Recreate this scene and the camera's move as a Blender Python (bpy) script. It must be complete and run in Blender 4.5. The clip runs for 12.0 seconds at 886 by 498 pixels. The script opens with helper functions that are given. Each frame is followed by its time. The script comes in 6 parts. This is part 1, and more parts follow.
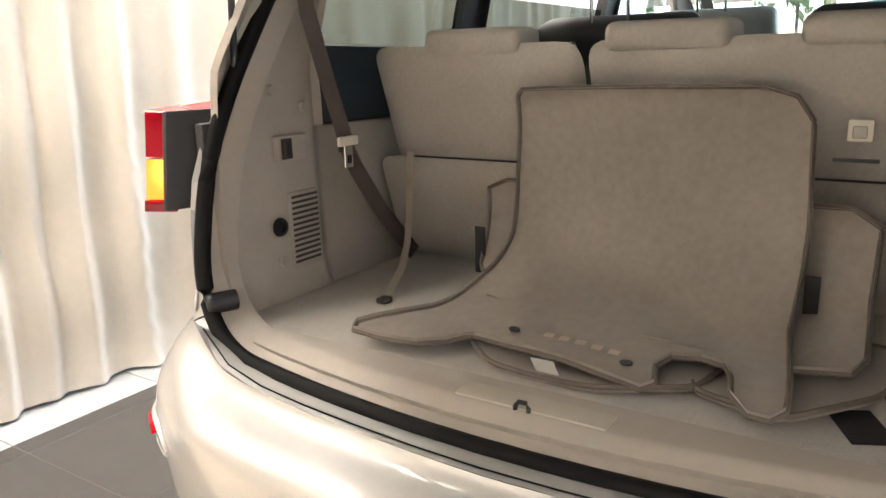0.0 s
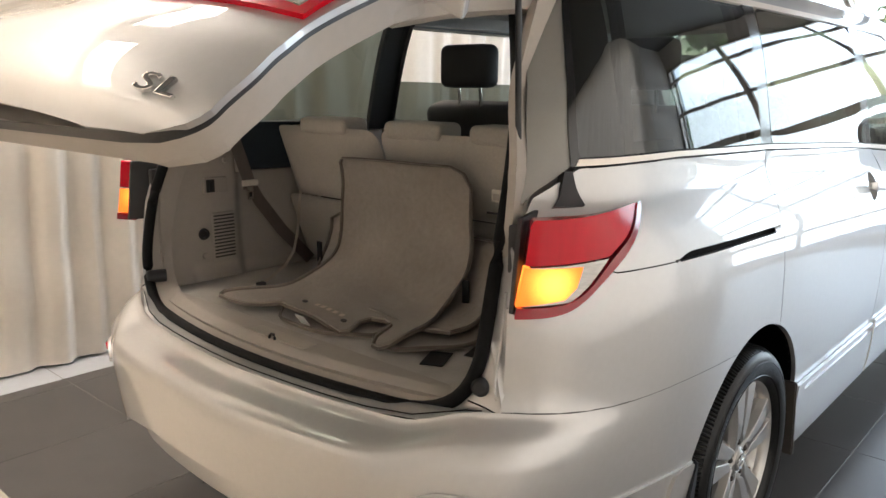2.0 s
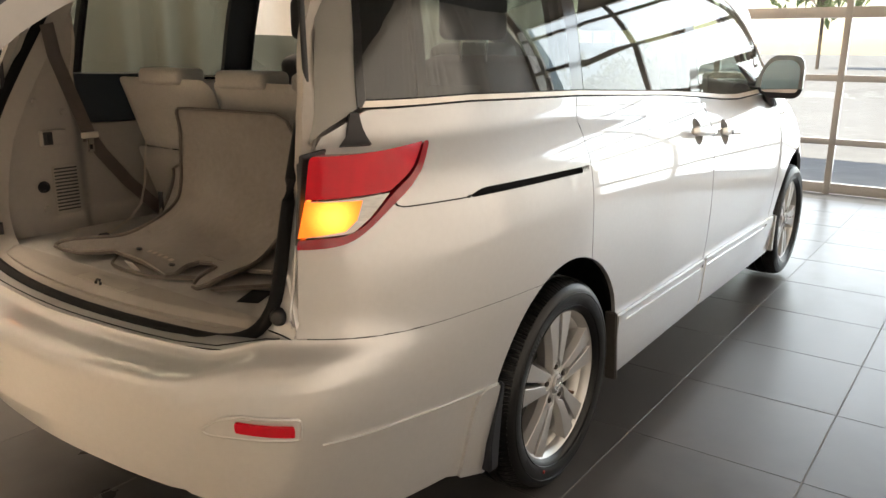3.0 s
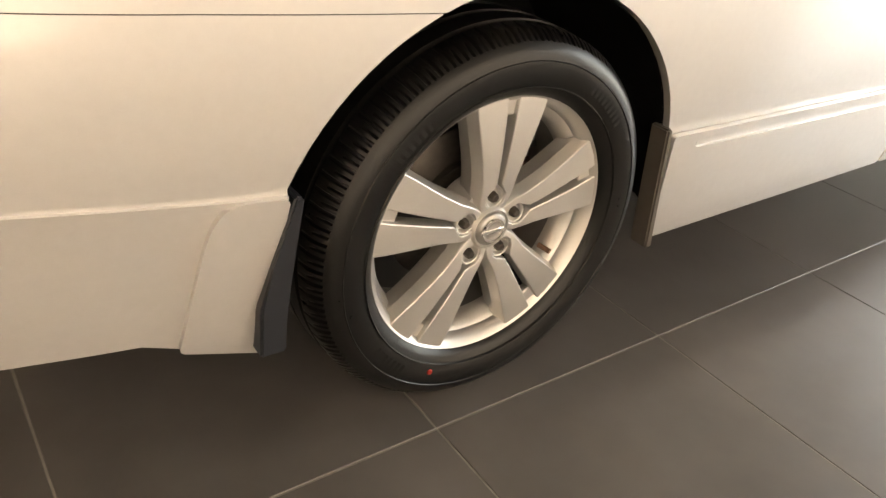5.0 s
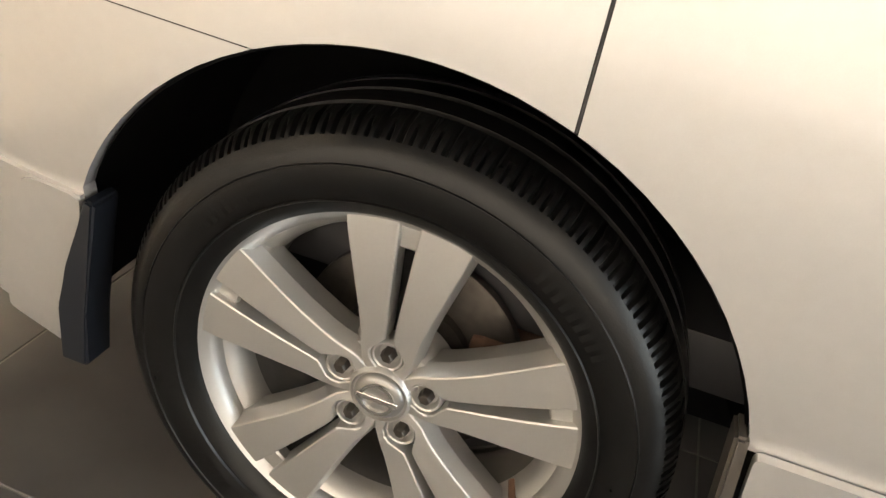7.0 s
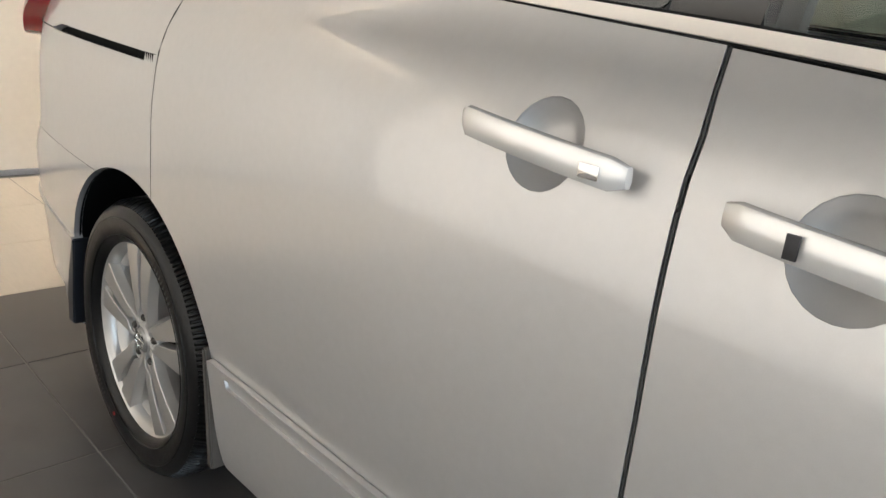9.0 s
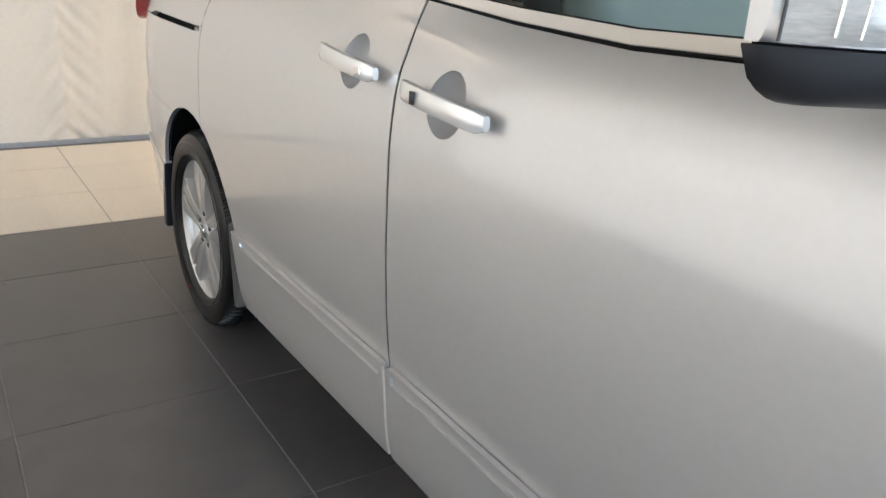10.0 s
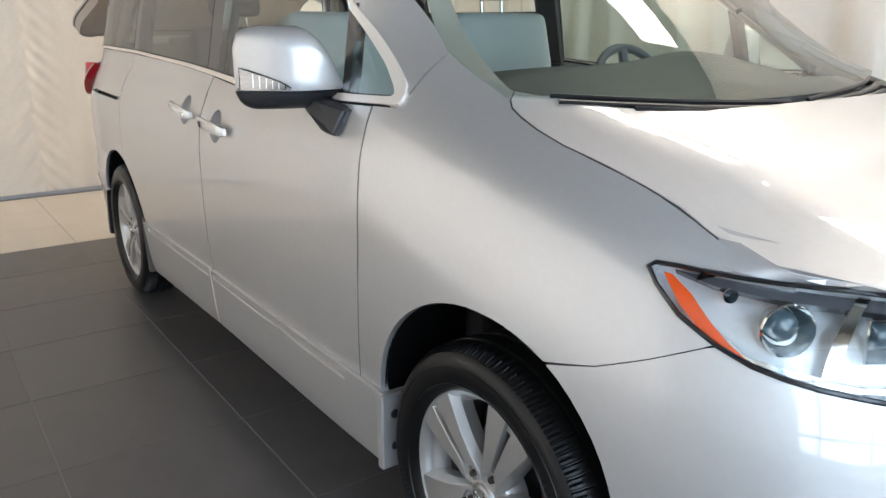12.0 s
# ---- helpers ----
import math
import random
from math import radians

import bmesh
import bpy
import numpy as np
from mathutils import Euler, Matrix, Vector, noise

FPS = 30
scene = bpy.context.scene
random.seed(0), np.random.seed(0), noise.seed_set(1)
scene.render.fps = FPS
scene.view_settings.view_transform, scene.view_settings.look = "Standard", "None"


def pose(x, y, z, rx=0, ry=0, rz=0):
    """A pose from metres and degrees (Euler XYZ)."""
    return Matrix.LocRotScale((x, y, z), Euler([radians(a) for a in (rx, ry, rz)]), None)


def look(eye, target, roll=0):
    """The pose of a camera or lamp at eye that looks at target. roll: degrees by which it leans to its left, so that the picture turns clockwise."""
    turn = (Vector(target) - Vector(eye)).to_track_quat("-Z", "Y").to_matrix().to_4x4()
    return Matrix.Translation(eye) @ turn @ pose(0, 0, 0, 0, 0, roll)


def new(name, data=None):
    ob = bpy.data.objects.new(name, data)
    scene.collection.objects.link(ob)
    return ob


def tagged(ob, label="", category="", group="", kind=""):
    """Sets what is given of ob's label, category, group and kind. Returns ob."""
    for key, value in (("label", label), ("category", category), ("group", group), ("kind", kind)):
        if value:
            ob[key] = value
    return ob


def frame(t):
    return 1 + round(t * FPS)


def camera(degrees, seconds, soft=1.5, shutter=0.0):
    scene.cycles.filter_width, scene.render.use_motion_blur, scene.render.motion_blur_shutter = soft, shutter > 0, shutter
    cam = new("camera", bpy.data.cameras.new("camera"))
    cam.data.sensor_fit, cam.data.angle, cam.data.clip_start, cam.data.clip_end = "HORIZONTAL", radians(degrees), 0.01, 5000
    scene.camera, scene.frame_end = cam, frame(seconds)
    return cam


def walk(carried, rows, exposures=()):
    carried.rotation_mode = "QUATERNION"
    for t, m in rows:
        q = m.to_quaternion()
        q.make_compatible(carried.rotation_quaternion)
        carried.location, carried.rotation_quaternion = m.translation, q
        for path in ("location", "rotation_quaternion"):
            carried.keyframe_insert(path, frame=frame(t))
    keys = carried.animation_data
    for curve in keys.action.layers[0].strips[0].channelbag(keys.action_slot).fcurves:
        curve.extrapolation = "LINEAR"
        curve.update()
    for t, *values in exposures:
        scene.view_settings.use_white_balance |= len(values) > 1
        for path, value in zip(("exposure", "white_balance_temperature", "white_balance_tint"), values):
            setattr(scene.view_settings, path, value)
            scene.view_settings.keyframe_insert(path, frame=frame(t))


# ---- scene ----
cam = camera(59.6, 12.0, soft=1.5)
PATH = [
    (0, (-1.906, -0.488, 1.27), (-0.292, 0.586, 0.778), -1.7),
    (0.5, (-1.934, -0.823, 1.241), (-0.48, 0.423, 0.663), -0.9),
    (1, (-1.97, -1.173, 1.279), (-0.575, 0.106, 0.632), -1.0),
    (1.5, (-2.108, -1.479, 1.352), (-0.685, -0.206, 0.759), -0.5),
    (2, (-2.154, -1.664, 1.431), (-0.694, -0.363, 1.013), 0.4),
    (2.5, (-2.118, -1.855, 1.43), (-0.605, -0.595, 1.077), 0.5),
    (3, (-2.066, -1.969, 1.4), (-0.502, -0.832, 0.889), 0.3),
    (3.5, (-1.869, -1.934, 1.257), (-0.354, -0.906, 0.452), 2.5),
    (3.7, (-1.735, -1.896, 1.196), (-0.237, -0.898, 0.325), 4.6),
    (5.3, (-0.593, -1.744, 0.956), (0.293, -0.301, -0.108), 7.6),
    (5.5, (-0.477, -1.725, 0.936), (0.268, -0.211, -0.138), 7.7),
    (6, (-0.232, -1.744, 0.930), (0.204, -0.112, -0.139), 9.9),
    (6.5, (0.010, -1.648, 0.912), (0.026, -0.007, -0.232), 11.7),
    (7, (0.190, -1.594, 0.973), (-0.184, 0.093, -0.033), 11.6),
    (7.5, (0.502, -1.565, 1.038), (-0.332, 0.028, 0.163), 8.6),
    (7.7, (0.673, -1.589, 1.033), (-0.328, 0.001, 0.347), 11.3),
    (9.3, (1.959, -1.62, 1.235), (0.535, -0.356, 0.624), 4.0),
    (9.5, (2.136, -1.616, 1.245), (0.66, -0.429, 0.602), 2.9),
    (10, (2.576, -1.646, 1.233), (1.013, -0.595, 0.56), 3.0),
    (10.5, (2.979, -1.715, 1.267), (1.385, -0.699, 0.614), 0.7),
    (11, (3.402, -1.716, 1.294), (1.793, -0.692, 0.69), -0.8),
    (11.5, (3.802, -1.742, 1.324), (2.192, -0.701, 0.754), -0.7),
    (12, (4.167, -1.831, 1.339), (2.587, -0.732, 0.796), -0.5),
]
EXPOSURES = [(0, 1.95, 5800, 8), (0.5, 1.72, 5200, 7), (1.0, 1.3, 4700, 7), (1.5, 1.4, 6000, 11), (2.0, 1.0, 6000, 10), (2.5, .72, 6100, 10), (3.0, .92, 6900, 12), (3.5, 1.22, 7700, 12), (5.3, 2.1, 7900, 14), (6.5, 2.08, 7100, 10), (7.0, 1.9, 6900, 10), (7.5, 1.78, 6400, 11), (9.5, 1.03, 5900, 8), (10.0, 1.15, 5700, 8), (10.5, 1.2, 5500, 7), (11.0, 1.13, 5600, 8), (11.5, 1.03, 5900, 9), (12, .86, 5800, 9)]
walk(cam, [(t, look(e, a, r)) for t, e, a, r in PATH], EXPOSURES)

# ---- world and light ----
world = bpy.data.worlds.new("sky")
scene.world = world
world.use_nodes = True
_bg = world.node_tree.nodes["Background"]
_sky = world.node_tree.nodes.new("ShaderNodeTexSky")
_sky.sky_type = 'NISHITA'
_sky.sun_disc = False
_sky.sun_elevation, _sky.sun_rotation = radians(48), radians(60)
world.node_tree.links.new(_sky.outputs[0], _bg.inputs[0])
_bg.inputs[1].default_value = 0.15


def lamp_area(name, m, sx, sy, watts, colour):
    d = bpy.data.lights.new(name, 'AREA')
    d.shape, d.size, d.size_y, d.energy, d.color = 'RECTANGLE', sx, sy, watts, colour
    ob = new(name, d)
    ob.matrix_world = m
    return ob


_sun = bpy.data.lights.new("sun", 'SUN')
_sun.energy, _sun.angle, _sun.color = 5.0, radians(0.5), (1.0, 0.94, 0.85)
_s = new("sun", _sun)
_s.matrix_world = look((0, 0, 0), (0.55, -0.35, -0.75))
# daylight through the glazed front wall
lamp_area("window_daylight", look((6.75, -0.9, 1.7), (0, -0.9, 0.9)), 6.6, 3.2, 190, (0.86, 0.93, 1.0))

# lamp added behind the side curtain to light the van; no window known there
lamp_area("curtain_backlight", look((.45, -4.40, 1.73), (.45, 0, 1.73)), 6.8, 3.1, 105, (1.0, 0.91, 0.79))

# ---- materials ----


def mat(name, colour, rough=0.5, metal=0.0, grain=0.0, scale=40.0, bump=0.0, bump_scale=200.0, coat=0.0, coat_ior=1.5, spec=0.5, sheen=0.0, rough_var=0.0, stretch=(1, 1, 1), per_piece=0.0, placed=False, detail=5, coat_rough=0.05):
    m = bpy.data.materials.new(name)
    m.use_nodes = True
    nt = m.node_tree
    n, l = nt.nodes, nt.links
    b = n["Principled BSDF"]
    b.inputs["Base Color"].default_value = (*colour, 1)
    b.inputs["Roughness"].default_value = rough
    b.inputs["Metallic"].default_value = metal
    b.inputs["Coat Weight"].default_value = coat
    b.inputs["Coat Roughness"].default_value = coat_rough
    b.inputs["Coat IOR"].default_value = coat_ior
    b.inputs["Specular IOR Level"].default_value = spec
    b.inputs["Sheen Weight"].default_value = sheen
    tc = n.new("ShaderNodeTexCoord")
    mp = n.new("ShaderNodeMapping")
    mp.inputs["Scale"].default_value = stretch
    mp.inputs["Location"].default_value = (0.31, 0.17, 0.43)
    if placed:
        l.new(n.new("ShaderNodeNewGeometry").outputs["Position"], mp.inputs[0])
    else:
        l.new(tc.outputs["Object"], mp.inputs[0])
    if grain or per_piece or rough_var:
        fine = n.new("ShaderNodeTexNoise")
        fine.inputs["Scale"].default_value = scale
        fine.inputs["Detail"].default_value = detail
        wide = n.new("ShaderNodeTexNoise")
        wide.inputs["Scale"].default_value = scale * 0.07
        wide.inputs["Detail"].default_value = 3
        l.new(mp.outputs[0], fine.inputs[0])
        l.new(mp.outputs[0], wide.inputs[0])
        mix = n.new("ShaderNodeMath")
        mix.operation = 'ADD'
        l.new(fine.outputs[0], mix.inputs[0])
        l.new(wide.outputs[0], mix.inputs[1])
        last = mix
        if per_piece:
            oi = n.new("ShaderNodeObjectInfo")
            pm = n.new("ShaderNodeMath")
            pm.operation = 'MULTIPLY_ADD'
            l.new(oi.outputs["Random"], pm.inputs[0])
            pm.inputs[1].default_value = per_piece
            l.new(mix.outputs[0], pm.inputs[2])
            last = pm
        ramp = n.new("ShaderNodeMapRange")
        ramp.inputs["From Min"].default_value = 0.2
        ramp.inputs["From Max"].default_value = 1.8 + per_piece
        ramp.inputs["To Min"].default_value = max(.05, 1 - 2 * grain)
        ramp.inputs["To Max"].default_value = 1 + 2 * grain
        l.new(last.outputs[0], ramp.inputs[0])
        mul = n.new("ShaderNodeVectorMath")
        mul.operation = 'SCALE'
        mul.inputs[0].default_value = colour
        l.new(ramp.outputs[0], mul.inputs["Scale"])
        l.new(mul.outputs[0], b.inputs["Base Color"])
        if rough_var:
            rr = n.new("ShaderNodeMapRange")
            rr.inputs["From Min"].default_value, rr.inputs["From Max"].default_value = 0.2, 1.8
            rr.inputs["To Min"].default_value, rr.inputs["To Max"].default_value = max(.08, rough - 2 * rough_var), rough + 2 * rough_var
            l.new(mix.outputs[0], rr.inputs[0])
            l.new(rr.outputs[0], b.inputs["Roughness"])
    if bump:
        bn = n.new("ShaderNodeTexNoise")
        bn.inputs["Scale"].default_value = bump_scale
        bn.inputs["Detail"].default_value = 4
        l.new(mp.outputs[0], bn.inputs[0])
        bp = n.new("ShaderNodeBump")
        bp.inputs["Strength"].default_value = bump
        bp.inputs["Distance"].default_value = 0.002
        l.new(bn.outputs[0], bp.inputs["Height"])
        l.new(bp.outputs[0], b.inputs["Normal"])
    return m


def glass(name, tint, floor=0.05, rough=0.0):
    """A thin pane: tinted see-through with a gloss that grows towards grazing."""
    m = bpy.data.materials.new(name)
    m.use_nodes = True
    n, l = m.node_tree.nodes, m.node_tree.links
    n.remove(n["Principled BSDF"])
    t = n.new("ShaderNodeBsdfTransparent")
    t.inputs[0].default_value = (*tint, 1)
    g = n.new("ShaderNodeBsdfGlossy")
    g.inputs["Roughness"].default_value = rough
    lw = n.new("ShaderNodeLayerWeight")
    lw.inputs[0].default_value = 0.5
    p = n.new("ShaderNodeMath")
    p.operation = 'POWER'
    p.inputs[1].default_value = 4.0
    l.new(lw.outputs["Facing"], p.inputs[0])
    r = n.new("ShaderNodeMapRange")
    r.inputs["To Min"].default_value = floor
    l.new(p.outputs[0], r.inputs[0])
    mx = n.new("ShaderNodeMixShader")
    l.new(r.outputs[0], mx.inputs[0])
    l.new(t.outputs[0], mx.inputs[1])
    l.new(g.outputs[0], mx.inputs[2])
    l.new(mx.outputs[0], n["Material Output"].inputs[0])
    return m


def glow(name, colour, strength):
    m = bpy.data.materials.new(name)
    m.use_nodes = True
    b = m.node_tree.nodes["Principled BSDF"]
    b.inputs["Base Color"].default_value = (*colour, 1)
    b.inputs["Emission Color"].default_value = (*colour, 1)
    b.inputs["Emission Strength"].default_value = strength
    return m


PAINT = mat("silver_paint", (0.55, 0.54, 0.53), 0.45, 0.60, grain=0.03, scale=900, coat=1.0, coat_ior=1.75, coat_rough=0.015)
# dull silver, darkened to paint in the shade under the raised liftgate
SHADEDPAINT = mat("shaded_silver_paint", (0.30, 0.29, 0.27), 0.5, 0.4, grain=0.04, scale=300)
BLACK = mat("black_plastic", (0.015, 0.015, 0.017), 0.45, grain=0.15, bump=0.15, bump_scale=600)
GLOSSBLACK = mat("gloss_black_trim", (0.01, 0.01, 0.011), 0.12, coat=0.5)
RUBBER = mat("tyre_rubber", (0.0050, 0.0048, 0.0048), 0.34, grain=0.3, scale=60, bump=0.12, bump_scale=500, rough_var=0.08, spec=0.3)
SEAL = mat("seal_rubber", (0.006, 0.0058, 0.006), 0.6, bump=0.1, spec=0.15)
# two greys that paint the shade inside the body's panel gaps
SEAMGREY = mat("seam_shade", (0.055, 0.053, 0.052), 0.8, spec=0.1)
SEAMPALE = mat("pale_seam_shade", (0.17, 0.165, 0.16), 0.7, grain=0.1, spec=0.2)
DARK = mat("dark_underside", (0.006, 0.006, 0.0065), 0.85, grain=0.2, spec=0.1)
ALLOY = mat("alloy_silver", (0.50, 0.49, 0.475), 0.40, 0.75, grain=0.03, scale=300, coat=0.12)
CHROME = mat("chrome", (0.85, 0.84, 0.82), 0.08, 1.0)
SATIN = mat("satin_trim", (0.70, 0.66, 0.60), 0.28, 0.45, coat=0.5)
CREAMTRIM = mat("bright_belt_trim", (0.84, 0.77, 0.69), 0.32, 0.20, grain=0.03, scale=200, coat=0.4)
HANDLE = mat("handle_silver", (0.80, 0.79, 0.77), 0.22, 0.45, coat=0.6)
STEEL = mat("brake_steel", (0.075, 0.066, 0.058), 0.5, 0.8, grain=0.3, scale=80)
RUST = mat("rusted_iron", (0.16, 0.09, 0.06), 0.8, 0.2, grain=0.4, scale=90, bump=0.4)
TRIM = mat("grey_trim_plastic", (0.41, 0.37, 0.325), 0.55, grain=0.05, scale=60, bump=0.25, bump_scale=900)
TRIMDARK = mat("dark_trim", (0.035, 0.034, 0.036), 0.55, grain=0.1, bump=0.2, bump_scale=700)
SEATCLOTH = mat("seat_cloth", (0.41, 0.375, 0.33), 0.85, grain=0.12, scale=120, bump=0.5, bump_scale=1100, sheen=0.3)
SEATGREY = mat("seat_leather", (0.40, 0.43, 0.43), 0.45, grain=0.06, bump=0.03, bump_scale=900)
CARPET = mat("cargo_carpet", (0.44, 0.41, 0.37), 0.95, grain=0.2, scale=160, bump=0.8, bump_scale=1500, sheen=0.3)
MATPILE = mat("mat_pile", (0.275, 0.24, 0.205), 0.95, grain=0.16, scale=60, bump=0.6, bump_scale=1600, sheen=0.25)
MATEDGE = mat("mat_binding", (0.15, 0.125, 0.105), 0.8, grain=0.2, scale=200, bump=0.5, bump_scale=1200)
BELT = mat("belt_webbing", (0.21, 0.175, 0.155), 0.7, grain=0.12, scale=300, bump=0.4, bump_scale=1500)
STRAP = mat("strap_webbing", (0.58, 0.52, 0.44), 0.75, grain=0.12, scale=300, bump=0.4, bump_scale=1500)
RECESS = mat("recess_plastic", (0.46, 0.42, 0.36), 0.5, grain=0.04)
PALE = mat("pale_plastic", (0.62, 0.57, 0.49), 0.45, grain=0.03)
VELCRO = mat("black_fabric_patch", (0.012, 0.011, 0.011), 0.9, grain=0.3, bump=0.6)
PAPER = mat("white_tag", (0.75, 0.73, 0.70), 0.8, grain=0.05)
REDLENS = mat("red_lens", (0.55, 0.002, 0.014), 0.16, grain=0.10, scale=45, stretch=(1, 3, .2), spec=0.3)
REDDEEP = mat("deep_red_lens", (0.30, 0.003, 0.010), 0.12, coat=0.4)
CLEARLENS = mat("clear_lens", (0.46, 0.43, 0.40), 0.16, 0.45, grain=0.30, scale=90, stretch=(.3, 1, 4), coat=0.6)
AMBERLENS = mat("amber_lens", (0.75, 0.085, 0.004), 0.15, coat=1.0)


def signal_glow():
    """Amber lens lit from a bulb behind it: brightest at the bulb."""
    m = glow("lit_signal_lamp", (1.0, 0.19, 0.015), 1.0)
    n, l = m.node_tree.nodes, m.node_tree.links
    b = n["Principled BSDF"]
    tc = n.new("ShaderNodeTexCoord")
    ab = n.new("ShaderNodeVectorMath")
    ab.operation = 'ABSOLUTE'
    l.new(tc.outputs["Object"], ab.inputs[0])
    ns = n.new("ShaderNodeTexNoise")
    ns.inputs["Scale"].default_value = 60
    wob = n.new("ShaderNodeVectorMath")
    wob.operation = 'MULTIPLY_ADD'
    wob.inputs[1].default_value = (.02, .02, .02)
    l.new(ns.outputs["Color"], wob.inputs[0])
    l.new(ab.outputs[0], wob.inputs[2])
    ds = n.new("ShaderNodeVectorMath")
    ds.operation = 'DISTANCE'
    ds.inputs[1].default_value = (.915, .835, 1.058)
    l.new(wob.outputs[0], ds.inputs[0])
    st = n.new("ShaderNodeMapRange")
    st.interpolation_type = 'SMOOTHSTEP'
    st.inputs["From Min"].default_value, st.inputs["From Max"].default_value = .005, .075
    st.inputs["To Min"].default_value, st.inputs["To Max"].default_value = 4.0, .75
    l.new(ds.outputs["Value"], st.inputs[0])
    l.new(st.outputs[0], b.inputs["Emission Strength"])
    rp = n.new("ShaderNodeValToRGB")
    rp.color_ramp.elements[0].position, rp.color_ramp.elements[0].color = .15, (1, .48, .07, 1)
    rp.color_ramp.elements[1].position, rp.color_ramp.elements[1].color = 1.0, (1, .17, .012, 1)
    mr = n.new("ShaderNodeMath")
    mr.operation = 'MULTIPLY'
    mr.inputs[1].default_value = 14.0
    l.new(ds.outputs["Value"], mr.inputs[0])
    l.new(mr.outputs[0], rp.inputs[0])
    l.new(rp.outputs[0], b.inputs["Emission Color"])
    return m


SIGNAL = signal_glow()
GLASSDARK = glass("privacy_glass", (0.20, 0.225, 0.20), 0.10)
GLASSGREEN = glass("green_glass", (0.72, 0.80, 0.76), 0.06)
GLASSCLEAR = glass("clear_glass", (0.96, 0.98, 0.97), 0.05)
TILE = mat("slate_tile", (0.078, 0.073, 0.070), 0.32, grain=0.32, scale=7, rough_var=0.075, per_piece=0.25, spec=0.5, placed=True, detail=3)
GROUT = mat("grout", (0.21, 0.20, 0.185), 0.9, grain=0.2)
CREAM = mat("cream_tile", (0.62, 0.55, 0.46), 0.42, grain=0.07, scale=14, per_piece=0.2, stretch=(1, 5, 1))
PALEGREY = mat("pale_border_tile", (0.50, 0.51, 0.54), 0.4, grain=0.06, scale=14, per_piece=0.2)
CURTAIN = mat("curtain_cloth", (0.78, 0.72, 0.64), 0.9, grain=0.04, scale=30, bump=0.3, bump_scale=900, sheen=0.2)


def sheer(base, share):
    """The same cloth, letting some light of the lamp added behind it through."""
    m = base.copy()
    n, l = m.node_tree.nodes, m.node_tree.links
    t = n.new("ShaderNodeBsdfTranslucent")
    t.inputs[0].default_value = (0.85, 0.80, 0.73, 1)
    mx = n.new("ShaderNodeMixShader")
    mx.inputs[0].default_value = share
    l.new(n["Principled BSDF"].outputs[0], mx.inputs[1])
    l.new(t.outputs[0], mx.inputs[2])
    l.new(mx.outputs[0], n["Material Output"].inputs[0])
    return m


SHEER = sheer(CURTAIN, 0.5)
HEM = mat("grey_hem", (0.33, 0.34, 0.37), 0.8, grain=0.1)
WALLPAINT = mat("wall_paint", (0.62, 0.58, 0.53), 0.8, grain=0.04, scale=20)
CEILING = mat("ceiling_paint", (0.14, 0.135, 0.13), 0.85, grain=0.06, scale=10)
FRAMEMET = mat("door_frame_metal", (0.42, 0.39, 0.35), 0.4, 0.5, grain=0.05)
FIXTURE_WALL = glow("bright_light_diffuser", (1.0, 0.87, 0.71), 8.5)
FIXTURE_SOUTH = glow("rear_light_diffuser", (1.0, 0.87, 0.71), 6.0)

# ---- helpers ----


def link_mesh(name, me, parent=None, label="", material=None):
    if material is not None and not me.materials:
        me.materials.append(material)
    ob = new(name, me)
    if parent is not None:
        ob.parent = parent
    if label:
        tagged(ob, label)
    return ob


def part(name, bm, material, parent=None, label="", smooth=True):
    me = bpy.data.meshes.new(name)
    bmesh.ops.recalc_face_normals(bm, faces=bm.faces)
    bm.to_mesh(me)
    bm.free()
    if smooth:
        for p in me.polygons:
            p.use_smooth = True
        me.set_sharp_from_angle(angle=radians(38))
    return link_mesh(name, me, parent, label, material)


def thing(name, label, category, group="", kind="", at=(0, 0, 0)):
    ob = new(name)
    ob.location = at
    return tagged(ob, label, category, group, kind)


def box_bm(x0, x1, y0, y1, z0, z1, bevel=0.0, segs=2, bm=None):
    own = bmesh.new()
    bmesh.ops.create_cube(own, size=1)
    for v in own.verts:
        v.co = Vector((x0 + (v.co.x + .5) * (x1 - x0), y0 + (v.co.y + .5) * (y1 - y0), z0 + (v.co.z + .5) * (z1 - z0)))
    if bevel:
        bmesh.ops.bevel(own, geom=own.edges[:], offset=bevel, segments=segs, profile=0.6, affect='EDGES')
    if bm is None:
        return own
    tmp = bpy.data.meshes.new("tmp")
    own.to_mesh(tmp)
    own.free()
    bm.from_mesh(tmp)
    bpy.data.meshes.remove(tmp)
    return bm


def lathe_bm(profile, segs=64, axis_point=(0, 0, 0), closed=False, bm=None, a0=0.0):
    """Turns (radius, y) pairs round the y axis."""
    bm = bm or bmesh.new()
    rings = []
    for i in range(segs):
        a = a0 + 2 * math.pi * i / segs
        c, s = math.cos(a), math.sin(a)
        rings.append([bm.verts.new((axis_point[0] + r * c, axis_point[1] + y, axis_point[2] + r * s)) for r, y in profile])
    m = len(profile)
    for i in range(segs):
        a, b = rings[i], rings[(i + 1) % segs]
        for j in range(m if closed else m - 1):
            k = (j + 1) % m
            bm.faces.new((a[j], a[k], b[k], b[j]))
    return bm


